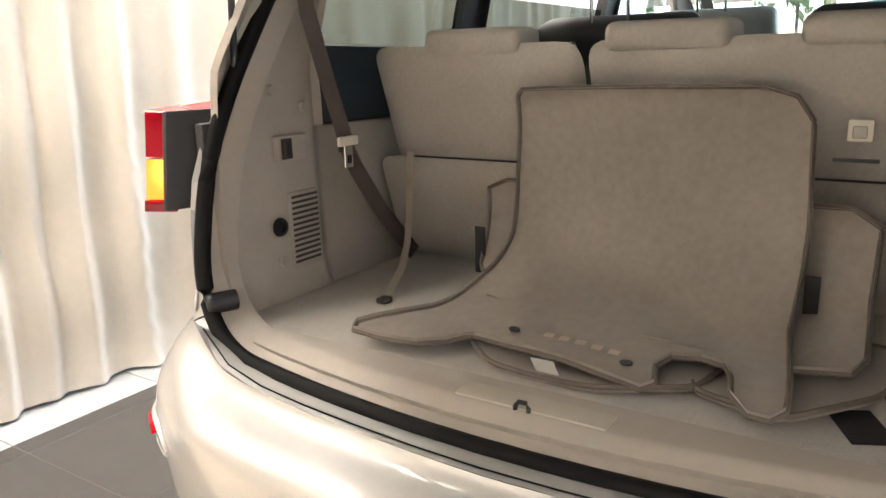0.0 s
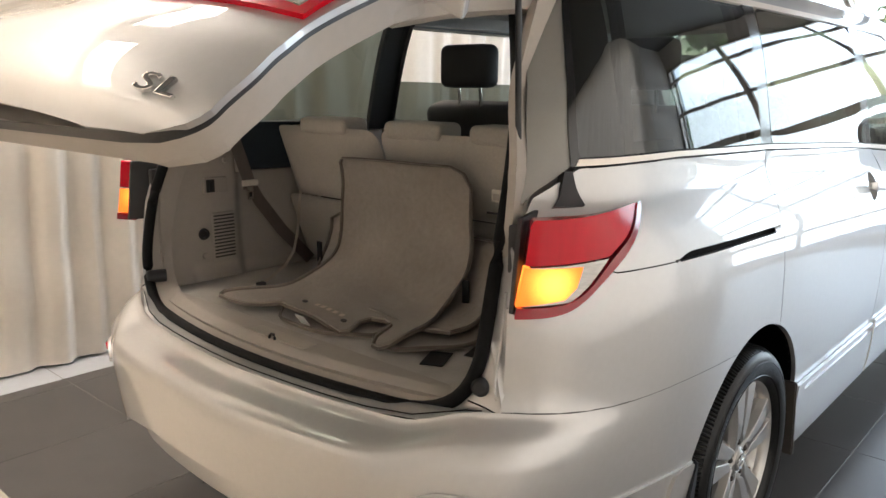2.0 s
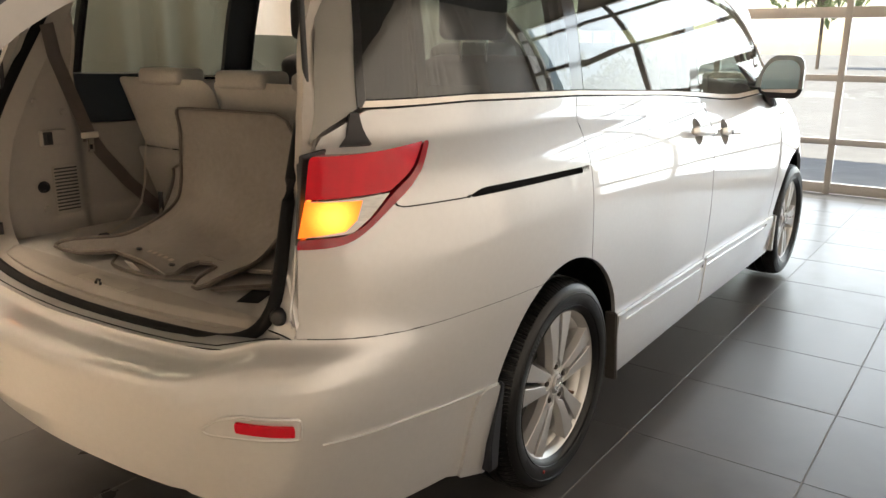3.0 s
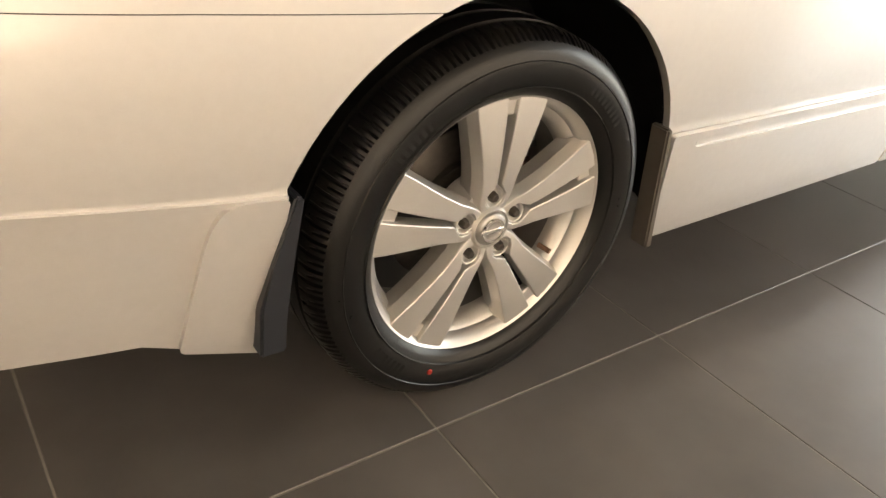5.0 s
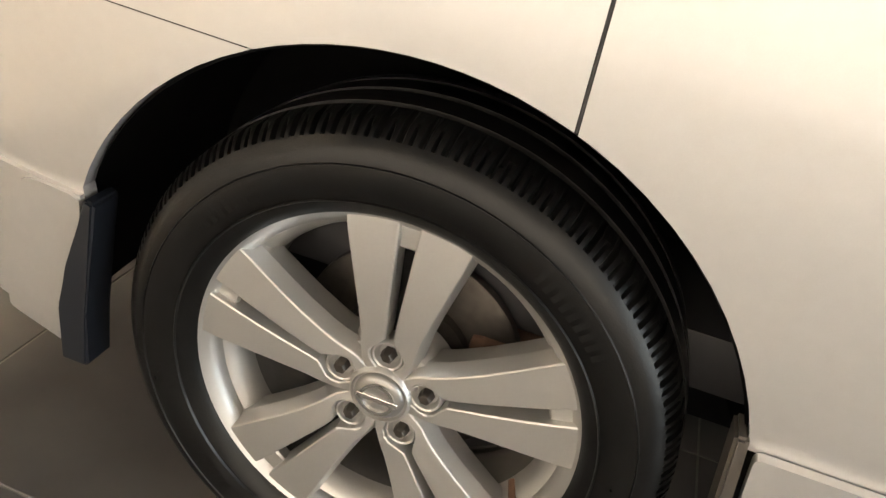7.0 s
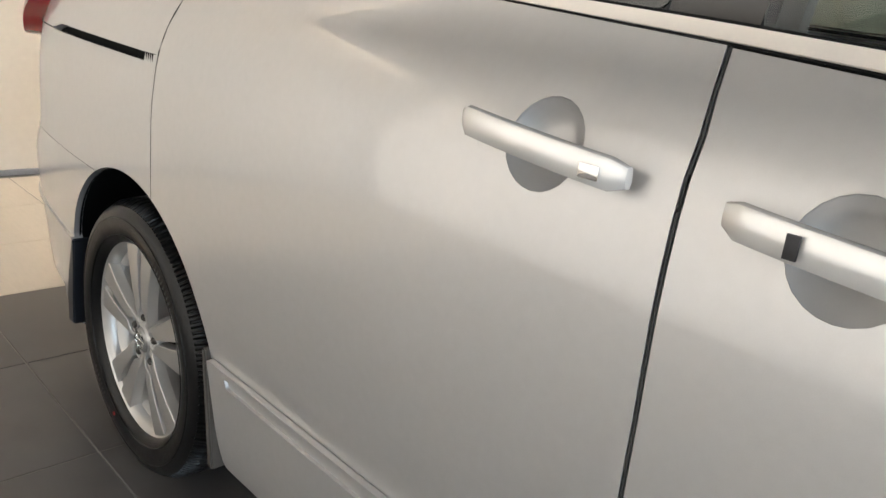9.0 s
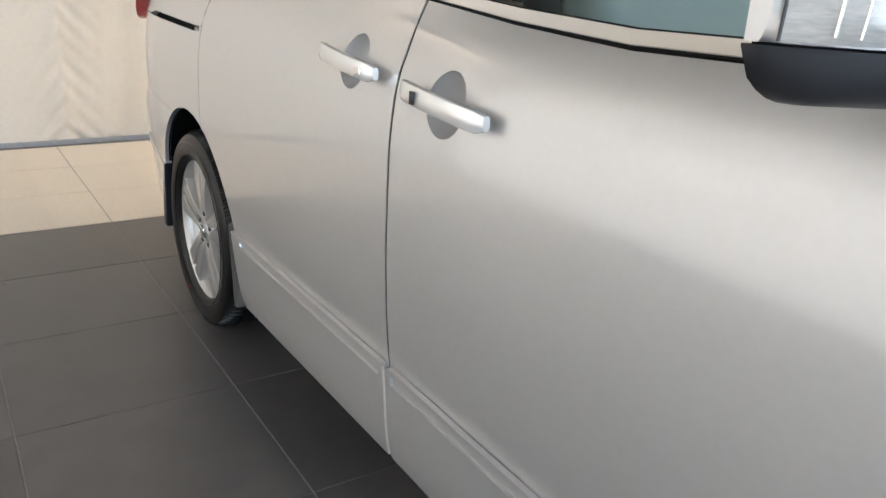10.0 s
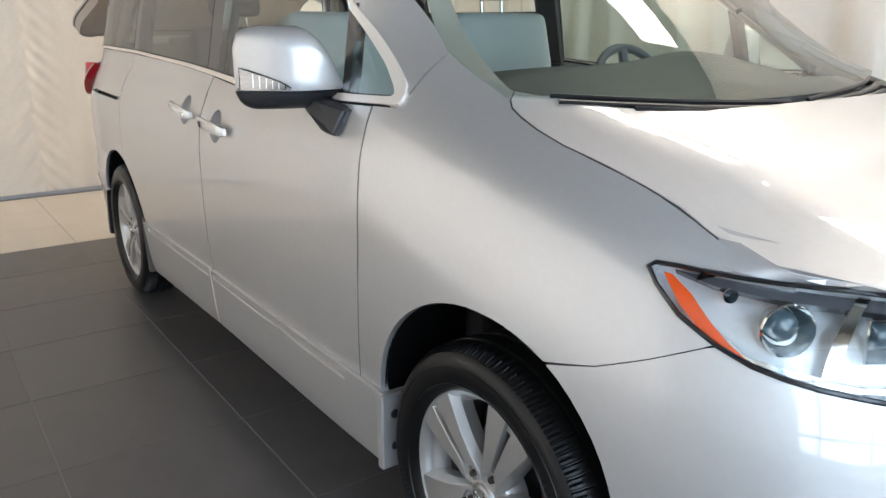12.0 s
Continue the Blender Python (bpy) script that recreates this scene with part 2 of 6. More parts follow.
def tube_bm(path, r, segs=8, closed=False, bm=None, flat=1.0):
    """A round or flattened rod along a path of points."""
    bm = bm or bmesh.new()
    pts = [Vector(p) for p in path]
    n = len(pts)
    rings = []
    up0 = Vector((0, 0, 1))
    for i, p in enumerate(pts):
        a = pts[i - 1] if i > 0 or closed else p
        b = pts[(i + 1) % n] if i < n - 1 or closed else p
        d = (b - a).normalized()
        up = up0 if abs(d.dot(up0)) < 0.95 else Vector((0, 1, 0))
        s = d.cross(up).normalized()
        t = s.cross(d).normalized()
        rings.append([bm.verts.new(p + r * (math.cos(q) * s + flat * math.sin(q) * t)) for q in [2 * math.pi * k / segs for k in range(segs)]])
    for i in range(n if closed else n - 1):
        a, b = rings[i], rings[(i + 1) % n]
        for k in range(segs):
            bm.faces.new((a[k], a[(k + 1) % segs], b[(k + 1) % segs], b[k]))
    if not closed:
        bm.faces.new(rings[0][::-1])
        bm.faces.new(rings[-1])
    return bm


def smooth_curve(pts):
    """A smooth function through (t, value) pairs, without overshoot."""
    t = [p[0] for p in pts]
    v = [p[1] for p in pts]
    d = [(v[i + 1] - v[i]) / (t[i + 1] - t[i]) for i in range(len(t) - 1)]
    m = [d[0]] + [0.0 if d[i - 1] * d[i] <= 0 else 2 * d[i - 1] * d[i] / (d[i - 1] + d[i]) for i in range(1, len(d))] + [d[-1]]

    def f(q):
        if q <= t[0]:
            return v[0] + m[0] * (q - t[0])
        if q >= t[-1]:
            return v[-1] + m[-1] * (q - t[-1])
        i = 0
        while q > t[i + 1]:
            i += 1
        h = t[i + 1] - t[i]
        s = (q - t[i]) / h
        return ((1 + 2 * s) * (1 - s) ** 2 * v[i] + s * (1 - s) ** 2 * h * m[i] + s * s * (3 - 2 * s) * v[i + 1] + s * s * (s - 1) * h * m[i + 1])
    return f


def ease(a, b, q):
    s = min(1, max(0, (q - a) / (b - a)))
    return s * s * (3 - 2 * s)


def clip_half(poly, axis, v, keep_less):
    out = []
    for i, p in enumerate(poly):
        q = poly[(i + 1) % len(poly)]
        a = (p[axis] <= v) if keep_less else (p[axis] >= v)
        b = (q[axis] <= v) if keep_less else (q[axis] >= v)
        if a:
            out.append(p)
        if a != b:
            s = (v - p[axis]) / (q[axis] - p[axis])
            r = [p[0] + s * (q[0] - p[0]), p[1] + s * (q[1] - p[1])]
            r[axis] = v
            out.append(tuple(r))
    return out


def tessellate(outline, du, dv):
    """Splits an outline into small cells: points, faces."""
    u0, u1 = min(p[0] for p in outline), max(p[0] for p in outline)
    v0, v1 = min(p[1] for p in outline), max(p[1] for p in outline)
    nu, nv = max(1, math.ceil((u1 - u0) / du)), max(1, math.ceil((v1 - v0) / dv))
    pts, index, faces = [], {}, []

    def vid(p):
        k = (round(p[0], 5), round(p[1], 5))
        if k not in index:
            index[k] = len(pts)
            pts.append(k)
        return index[k]
    for i in range(nu):
        a, b = u0 + (u1 - u0) * i / nu, u0 + (u1 - u0) * (i + 1) / nu
        strip = clip_half(clip_half(outline, 0, a, False), 0, b, True)
        if len(strip) < 3:
            continue
        for j in range(nv):
            c, d = v0 + (v1 - v0) * j / nv, v0 + (v1 - v0) * (j + 1) / nv
            cell = clip_half(clip_half(strip, 1, c, False), 1, d, True)
            ids = []
            for p in cell:
                k = vid(p)
                if not ids or ids[-1] != k:
                    ids.append(k)
            if len(ids) > 1 and ids[0] == ids[-1]:
                ids.pop()
            if len(set(ids)) >= 3 and len(set(ids)) == len(ids):
                faces.append(ids)
    return pts, faces


def dense(outline, step=0.03):
    out = []
    for i, p in enumerate(outline):
        q = outline[(i + 1) % len(outline)]
        n = max(1, int(math.hypot(q[0] - p[0], q[1] - p[1]) / step))
        out += [(p[0] + (q[0] - p[0]) * k / n, p[1] + (q[1] - p[1]) * k / n) for k in range(n)]
    return out


def rounded(outline, radii, n=5):
    """Rounds the corners of an outline; radii: one number or one for each corner."""
    out = []
    m = len(outline)
    for i, p in enumerate(outline):
        r = radii if isinstance(radii, (int, float)) else radii[i]
        if r <= 0:
            out.append(p)
            continue
        a, b = outline[i - 1], outline[(i + 1) % m]
        P, A, B = Vector(p), Vector(a), Vector(b)
        d1, d2 = min(r, (A - P).length * .48), min(r, (B - P).length * .48)
        s, e = P + (A - P).normalized() * d1, P + (B - P).normalized() * d2
        for k in range(n + 1):
            t = k / n
            q = (1 - t) ** 2 * s + 2 * t * (1 - t) * P + t * t * e
            out.append((q.x, q.y))
    return out


def arc(cx, cz, r, a0, a1, n=16):
    return [(cx + r * math.cos(radians(a0 + (a1 - a0) * k / n)), cz + r * math.sin(radians(a0 + (a1 - a0) * k / n))) for k in range(n + 1)]


def turn_of(o):
    return sum(p[0] * q[1] - q[0] * p[1] for p, q in zip(o, o[1:] + o[:1]))


def surface_panel(name, outline, surf, parent, material, off=0.0, lip=0.02, du=0.07, dv=0.05, label="", flip=1, hole=None):
    """A sheet cut to an outline, laid on a surface, with its rim turned in. surf(u, v) gives a point; flip -1 mirrors it in y."""
    if turn_of(outline) < 0:
        outline = outline[::-1]
    rims = [dense(outline, min(du, dv) * 0.8)]
    sheets = [rims[0]]
    if hole:
        if turn_of(hole) > 0:
            hole = hole[::-1]
        rims.append(dense(hole, 0.01))
        v = sum(p[1] for p in hole) / len(hole)
        a, b = min(p[0] for p in hole), max(p[0] for p in hole)
        sheets = []
        for low in (True, False):
            piece = clip_half(rims[0], 1, v, low)
            half = [p for p in clip_half(rims[1], 1, v, low) if abs(p[1] - v) > 1e-7]
            half.sort(key=lambda p: math.atan2(p[1] - v, p[0] - (a + b) / 2) if (b - a) < 3 * (max(q[1] for q in hole) - min(q[1] for q in hole)) else (p[0] if low else -p[0]))
            notch = [(a, v)] + half + [(b, v)] if low else [(b, v)] + half + [(a, v)]
            notch = notch[::-1]
            # the straight edge along the cut that spans the hole
            for i in range(len(piece)):
                p, q = piece[i], piece[(i + 1) % len(piece)]
                if abs(p[1] - v) < 1e-9 and abs(q[1] - v) < 1e-9 and min(p[0], q[0]) <= a and max(p[0], q[0]) >= b:
                    piece = piece[:i + 1] + notch + piece[i + 1:]
                    break
            sheets.append(piece)

    def place(u, v):
        e = 1e-3
        p = surf(u, v)
        n = (surf(u + e, v) - surf(u - e, v)).cross(surf(u, v + e) - surf(u, v - e)).normalized()
        return p + n * off, n
    pts, faces = [], []
    for sheet in sheets:
        ps, fc = tessellate(sheet, du, dv)
        faces += [[k + len(pts) for k in f] for f in fc]
        pts += ps
    co, no = [], []
    for u, v in pts:
        p, n = place(u, v)
        co.append(p)
        no.append(n)
    verts = list(co)
    loops_n = []
    fs = []
    for f in faces:
        fs.append(list(f))
        loops_n.append([no[i] for i in f])
    for ring in rims:
        m = len(ring)
        rim = [place(u, v) for u, v in ring]
        base = len(verts)
        for p, n in rim:
            verts.append(p)
        for p, n in rim:
            verts.append(p - n * lip)
        for i in range(m):
            k = (i + 1) % m
            fs.append([base + i, base + m + i, base + m + k, base + k])
            p, q, r = verts[base + i], verts[base + m + i], verts[base + k]
            nn = (q - p).cross(r - p)
            nn = nn.normalized() if nn.length > 1e-12 else Vector((0, 0, 1))
            loops_n.append([nn] * 4)
    if flip < 0:
        verts = [Vector((v.x, -v.y, v.z)) for v in verts]
        fs = [f[::-1] for f in fs]
        loops_n = [[Vector((n.x, -n.y, n.z)) for n in ns[::-1]] for ns in loops_n]
    me = bpy.data.meshes.new(name)
    me.from_pydata([tuple(v) for v in verts], [], fs)
    me.update()
    flat = []
    for poly, ns in zip(me.polygons, loops_n):
        poly.use_smooth = True
        flat += [tuple(n) for n in ns]
    if len(flat) == len(me.loops):
        me.normals_split_custom_set(flat)
    return link_mesh(name, me, parent, label, material)

# ---- the showroom ----
X0, X1, Y0, Y1, HIGH = -3.30, 6.20, -4.30, 2.42, 3.6


def slab(name, x0, x1, y0, y1, z0, z1, material, label, category):
    return tagged(part(name, box_bm(x0, x1, y0, y1, z0, z1), material, None, label, smooth=False), category=category, kind="structure")


floor = slab("floor", X0 - .2, X1 + .1, Y0 - .2, Y1 + .2, -0.25, -0.0016, GROUT, "showroom floor of dark slate tiles with pale grout", "floor")
slab("ceiling", X0 - .2, X1 + .3, Y0 - .2, Y1 + .2, HIGH, HIGH + .2, CEILING, "dark painted showroom ceiling", "ceiling")
slab("wall_west", X0 - .2, X1 + .3, Y1, Y1 + .2, 0, HIGH, WALLPAINT, "plain painted wall behind the pale curtain", "wall")
# opening left in this wall only for the lamp added behind the curtain
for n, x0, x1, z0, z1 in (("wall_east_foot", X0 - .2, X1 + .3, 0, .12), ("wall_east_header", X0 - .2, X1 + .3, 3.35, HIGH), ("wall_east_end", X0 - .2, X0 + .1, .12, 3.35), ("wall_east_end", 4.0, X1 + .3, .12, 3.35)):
    slab(n, x0, x1, Y0 - .2, Y0, z0, z1, WALLPAINT, "plain painted wall round the opening for the added lamp", "wall")
slab("wall_south", X0 - .2, X0, Y0, Y1, 0, HIGH, WALLPAINT, "plain painted wall behind the pale curtain", "wall")
slab("wall_north_header", X1, X1 + .2, Y0, Y1, 3.15, HIGH, WALLPAINT, "painted wall strip above the glazed door", "wall")


def curtain(name, p0, p1, high, folds, depth, seed, label, drapes=(), rows_up=26, cloth=None):
    """A hanging cloth from p0 to p1 with uneven folds, fuller towards the hem."""
    rng = random.Random(seed)
    a, b = Vector((*p0, 0)), Vector((*p1, 0))
    long = (b - a).length
    d = (b - a).normalized()
    n = Vector((-d.y, d.x, 0))
    nu, nv = int(long / (0.018 if rows_up < 100 else 0.009)), rows_up
    ph = [rng.uniform(0, 6.28) for _ in range(6)]
    bm = bmesh.new()
    rows = []
    for j in range(nv + 1):
        z = 0.012 + (high - 0.012) * j / nv
        w = 1 - 0.35 * j / nv
        row = []
        for i in range(nu + 1):
            s = long * i / nu
            q = s * folds + 0.5 * math.sin(s * 1.7 + ph[0]) + 0.25 * math.sin(s * 4.3 + ph[1]) + 0.10 * math.sin(z * 1.8 + s * 2 + ph[4])
            f = math.sin(6.283 * q) * 0.6 + 0.4 * math.sin(6.283 * q * 0.53 + ph[2]) + 0.18 * math.sin(6.283 * q * 2.1 + ph[3] + z)
            sag = 0.012 * math.sin(z * 9 + 5 * math.sin(s * 2.1 + ph[5])) * math.exp(-z * 0.7)
            for c, wide, amp in drapes:
                g = abs(s - c)
                sag += amp * math.sin(44 * (z + 1.1 * g) + 1.2 * math.sin(z * 3 + c)) * math.exp(-(g / wide) ** 2) * (.35 + .65 * math.exp(-z * .9))
                sag += .03 * math.exp(-(g / .05) ** 2)
            row.append(bm.verts.new(a + d * s + n * (depth * w * f + sag) + Vector((0, 0, z))))
        rows.append(row)
    for j in range(nv):
        for i in range(nu):
            bm.faces.new((rows[j][i], rows[j][i + 1], rows[j + 1][i + 1], rows[j + 1][i]))
    return tagged(part(name, bm, cloth or CURTAIN, None, label), category="curtain")


curtain("curtain", (X1 - .15, 2.30), (-3.2, 2.30), 3.5, 3.6, 0.035, 3, "pale cream full-height curtain with soft vertical folds", ((6.05, .10, .010),), 90)
curtain("curtain", (-3.20, 2.25), (-3.20, -4.1), 3.5, 1.1, 0.014, 8, "cream curtain with draped folds above the pale floor", ((3.15, .17, .013), (1.2, .15, .011), (5.1, .16, .012)), 130)
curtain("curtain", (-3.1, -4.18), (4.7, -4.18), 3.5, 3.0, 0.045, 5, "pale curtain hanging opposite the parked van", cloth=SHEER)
tagged(part("trim_hem_rail", box_bm(-3.175, -3.155, -4.0, 2.2, 0.0, 0.035, .006), HEM, None, "grey rail along the foot of the curtain"), category="trim", kind="structure")

# glazed overhead door in the front wall: rows of panes in metal frames
door = thing("glazed_overhead_door", "glazed overhead door with pale metal frames and clear panes", "garage door", kind="structure")
PW, PH = 1.17, 0.60
ys = [-0.60 + PW * k for k in range(-3, 3)]
zs_ = [0.06 + PH * 0, 0.51, 1.11, 1.71, 2.31, 2.91, 3.15]
for k, y in enumerate([Y0 + .02] + ys + [Y1 - .02]):
    w = 0.03
    part("stile", box_bm(X1 - .005, X1 + .045, y - w, y + w, 0.0, 3.15, .004), FRAMEMET, door)
for k, z in enumerate(zs_):
    w = 0.05 if k in (0, 3) else 0.03
    part("rail", box_bm(X1 + .0, X1 + .05, Y0, Y1, z - w, z + w, .004), FRAMEMET, door)
cols = [Y0 + .02] + ys + [Y1 - .02]
for a, b in zip(cols[:-1], cols[1:]):
    for c, d in zip(zs_[:-1], zs_[1:]):
        pane = part("pane", box_bm(X1 + .018, X1 + .024, a, b, c, d), GLASSCLEAR, door, smooth=False)
        pane.visible_shadow = False

# linear ceiling lights, unseen; form and places chosen to brighten the curtains
for k, (x, y, l, along) in enumerate([(-2.3, 1.85, 1.6, 'x'), (-.3, 1.85, 1.6, 'x'), (1.7, 1.85, 1.6, 'x'), (3.9, 1.85, 1.6, 'x'), (-3.02, .6, 1.5, 'y'), (-3.02, -1.3, 1.5, 'y'), (-3.02, -3.1, 1.5, 'y')]):
    lt = thing("ceiling_light", "long white ceiling light with a glowing diffuser", "ceiling light", "ceiling lights", at=(x, y, HIGH))
    wide = .28 if y > 1.5 else .20
    sx, sy = (l / 2, wide) if along == 'x' else (.09, l / 2)
    part("housing", box_bm(-sx, sx, -sy, sy, -0.06, -0.001, .006), FRAMEMET, lt)
    part("diffuser", box_bm(-sx + .012, sx - .012, -sy + .012, sy - .012, -0.068, -0.0605, .002), FIXTURE_WALL if y > 1.5 else FIXTURE_SOUTH, lt)

# unseen board, added to keep the rear lights out of the van's reflections
tagged(part("trim_light_screen", box_bm(-2.88, -2.85, -4.1, 2.2, HIGH - .36, HIGH, .004), WALLPAINT, None, "unseen board added to screen the van from the curtain lights"), category="trim", kind="structure")

# outside: forecourt and trees
ground = tagged(part("ground", box_bm(X1 + .12, 160, -90, 90, -0.35, -0.06), mat("forecourt", (0.30, 0.29, 0.27), 0.85, grain=0.2, scale=3), None, "pale paved forecourt outside the glazed door", smooth=False), category="ground", kind="structure")
LEAF = mat("leaf", (0.15, 0.21, 0.08), 0.6, grain=0.4, scale=3)
BARK = mat("bark", (0.12, 0.09, 0.07), 0.9, grain=0.3)


def tree(x, y, h, r, seed):
    rng = random.Random(seed)
    t = thing("tree", "leafy green tree beyond the forecourt", "tree", "trees outside", at=(x, y, -0.06))
    bm = tube_bm([(0, 0, 0), (0.05, 0.02, h * .3), (0.0, 0.08, h * .62)], 0.11, 8)
    for k in range(5):
        a = k * 1.3 + rng.random()
        tube_bm([(0, 0.03, h * (.32 + .05 * k)), (math.cos(a) * r * .5, math.sin(a) * r * .5, h * (.55 + .05 * k))], 0.04, 6, bm=bm)
    part("trunk", bm, BARK, t)
    verts, faces = [], []
    for k in range(800):
        a, b = rng.uniform(0, 6.28), rng.uniform(-1, 1)
        q = r * (0.45 + 0.55 * rng.random()) * (0.75 + 0.3 * math.sin(a * 3 + seed) * math.cos(b * 4))
        c = Vector((q * math.cos(a) * math.sqrt(1 - b * b), q * math.sin(a) * math.sqrt(1 - b * b), h * .66 + q * b * .85))
        e = Euler((rng.uniform(0, 6), rng.uniform(0, 6), rng.uniform(0, 6))).to_matrix()
        s = rng.uniform(.28, .60)
        i = len(verts)
        for p in ((-s, 0, 0), (0, -s * .45, .03), (s, 0, 0), (0, s * .45, .03)):
            verts.append(c + e @ Vector(p))
        faces.append((i, i + 1, i + 2, i + 3))
    me = bpy.data.meshes.new("crown")
    me.from_pydata([tuple(v) for v in verts], [], faces)
    link_mesh("crown", me, t, "", LEAF)
    return t


for k, (x, y, h, r) in enumerate([(46, -8, 8.5, 3.6), (52, 0, 10, 4.5), (48, -17, 9.0, 4.2), (58, -26, 11, 5.0), (55, 9, 9.5, 4.2), (44, 17, 8, 3.6), (60, -12, 12, 5.2), (50, -34, 9, 4.4), (62, 24, 11, 5)]):
    tree(x, y, h, r, 20 + k)

# ---- the minivan ----
van = thing("minivan", "silver minivan parked on slate tiles with its liftgate open", "car")

HALF = smooth_curve([(.20, .905), (.30, .925), (.46, .938), (.60, .949), (.74, .953), (.90, .950), (1.03, .935), (1.12, .902), (1.20, .858), (1.30, .838), (1.45, .808), (1.60, .768), (1.68, .735), (1.74, .69)])
FRONT = smooth_curve([(-.85, .925), (-.55, .953), (-.40, .952), (-.27, .938), (-.17, .912), (-.10, .880), (-.05, .838), (-.015, .790), (0, .765), (.03, .70)])


def SHOULDER(x):
    q = min(x, 3.95) - 3
    return 1.1437 - .2899 * q - .0171 * q * q - .0613 * q ** 3

PLAN_X = smooth_curve([(-2.0, -1.125), (-1.9, -1.125), (-1.60, -1.11), (-1.35, -1.08), (-1.15, -1.028), (-1.0, -.955), (-.85, -.84), (-.70, -.697), (-.50, -.50), (-.30, -.30), (0, 0), (2.6, 2.6), (3.0, 3.0), (3.2, 3.198), (3.4, 3.385), (3.6, 3.555), (3.8, 3.70), (4.0, 3.80), (4.2, 3.865), (4.45, 3.91), (4.65, 3.92), (4.8, 3.92)])
PLAN_Y = smooth_curve([(-2.0, -.08), (-1.90, 0), (-1.60, .27), (-1.35, .50), (-1.15, .685), (-1.0, .815), (-.85, .91), (-.70, .962), (-.50, .988), (-.30, .998), (-.1, 1.0), (2.6, 1.0), (3.0, .993), (3.2, .975), (3.4, .937), (3.6, .865), (3.8, .755), (4.0, .60), (4.2, .42), (4.45, .2), (4.65, 0), (4.8, -.12)])
REAR_DX = smooth_curve([(.20, -.02), (.32, -.06), (.50, -.088), (.62, -.100), (.69, -.104), (.705, -.102), (.718, -.095), (.726, -.082), (.731, -.064), (.735, -.040), (.739, -.015), (.743, .0), (.757, .016), (.80, .030), (1.0, .035), (1.20, .075), (1.30, .105), (1.50, .20), (1.70, .32)])


def STEP(u):
    """The step pad lies lower between the bumper's corners."""
    return .042 * ease(-1.06, -1.26, u)



CREASE = smooth_curve([(2.6, 1.09), (2.703, 1.077), (3.012, 1.043), (3.267, 1.008), (3.448, .981), (3.6, .95)])


def skin(u, z):
    """A point of the body's near side: u runs forward along the plan's outline, z is the height."""
    k = ease(2.25, 2.95, u)
    w = HALF(z) * (1 - k) + FRONT(z - SHOULDER(min(u, 3.95))) * k if k > 0 else HALF(z)
    if 2.6 < u < 3.5:
        w += .0012 * math.exp(-((z - CREASE(u)) / .026) ** 2) * ease(2.62, 2.9, u) * ease(3.5, 3.4, u)
    x = PLAN_X(u)
    if u < -.45:
        x += REAR_DX(z) * ease(-.45, -1.05, u)
    return Vector((x, -w * PLAN_Y(u), z))


SOFT_DX = smooth_curve([(.20, -.02), (.32, -.06), (.50, -.088), (.60, -.095), (.66, -.085), (.71, -.045), (.757, .016), (.80, .03)])


def bumper_skin(u, v):
    """The rear bumper: a crisp step pad in the middle, rounded shoulders towards the sides."""
    z = v - STEP(u) * ease(.52, .70, v)
    k = ease(-1.32, -1.06, u)
    x = PLAN_X(u)
    if u < -.45:
        x += (REAR_DX(v) * (1 - k) + SOFT_DX(v) * k) * ease(-.45, -1.05, u)
    return Vector((x, -HALF(v) * PLAN_Y(u), z))


AR, AF = (-.006, .357, .412), (2.996, .386, .410)

QUARTER = arc(*AR, 113.5, 70, 12) + [(.1405, .742), (.1405, 1.10), (.1525, 1.17), (.187, 1.243), (-.4, 1.258), (-.80, 1.256), (-.93, 1.20), (-1.005, 1.10), (-1.008, .984), (-1.022, .982), (-1.026, .90), (-1.030, .80), (-1.032, .763), (-1.0, .764), (-.85, .757), (-.5, .748)]
SLIDER = [(.1445, .740)] + arc(*AR, 67, 19, 10) + [(.386, .470), (.9, .466), (1.346, .462), (1.343, .80), (1.333, 1.10), (1.318, 1.195), (.8, 1.218), (.193, 1.243), (.157, 1.17), (.1445, 1.10)]
FRONTDOOR = [(1.352, .462), (2.0, .455), (2.485, .450), (2.500, .54), (2.512, .62), (2.523, .70), (2.530, .78), (2.533, .85), (2.532, .92), (2.528, .99), (2.521, 1.06), (2.512, 1.12), (2.503, 1.162), (2.2, 1.157), (1.85, 1.150), (1.6, 1.162), (1.326, 1.184), (1.341, 1.10), (1.350, .80)]
FENDER = [(2.529, .70), (2.5175, .62), (2.5055, .54), (2.4905, .450), (2.60, .450)] + arc(*AF, 168, 62, 20) + [(3.297, .771), (3.399, .809), (3.48, .843), (3.496, .850), (3.420, .890), (3.364, .931), (3.340, .954), (3.351, .963), (3.389, .962), (3.474, .955), (3.440, .989), (3.391, 1.012), (3.257, 1.064), (3.055, 1.121), (2.979, 1.144), (2.92, 1.165), (2.885, 1.180), (2.862, 1.195), (2.848, 1.211), (2.815, 1.220), (2.747, 1.241), (2.691, 1.262), (2.640, 1.289), (2.632, 1.203), (2.61, 1.166), (2.509, 1.165), (2.518, 1.12), (2.527, 1.06), (2.534, .99), (2.538, .92), (2.539, .85), (2.536, .78)]
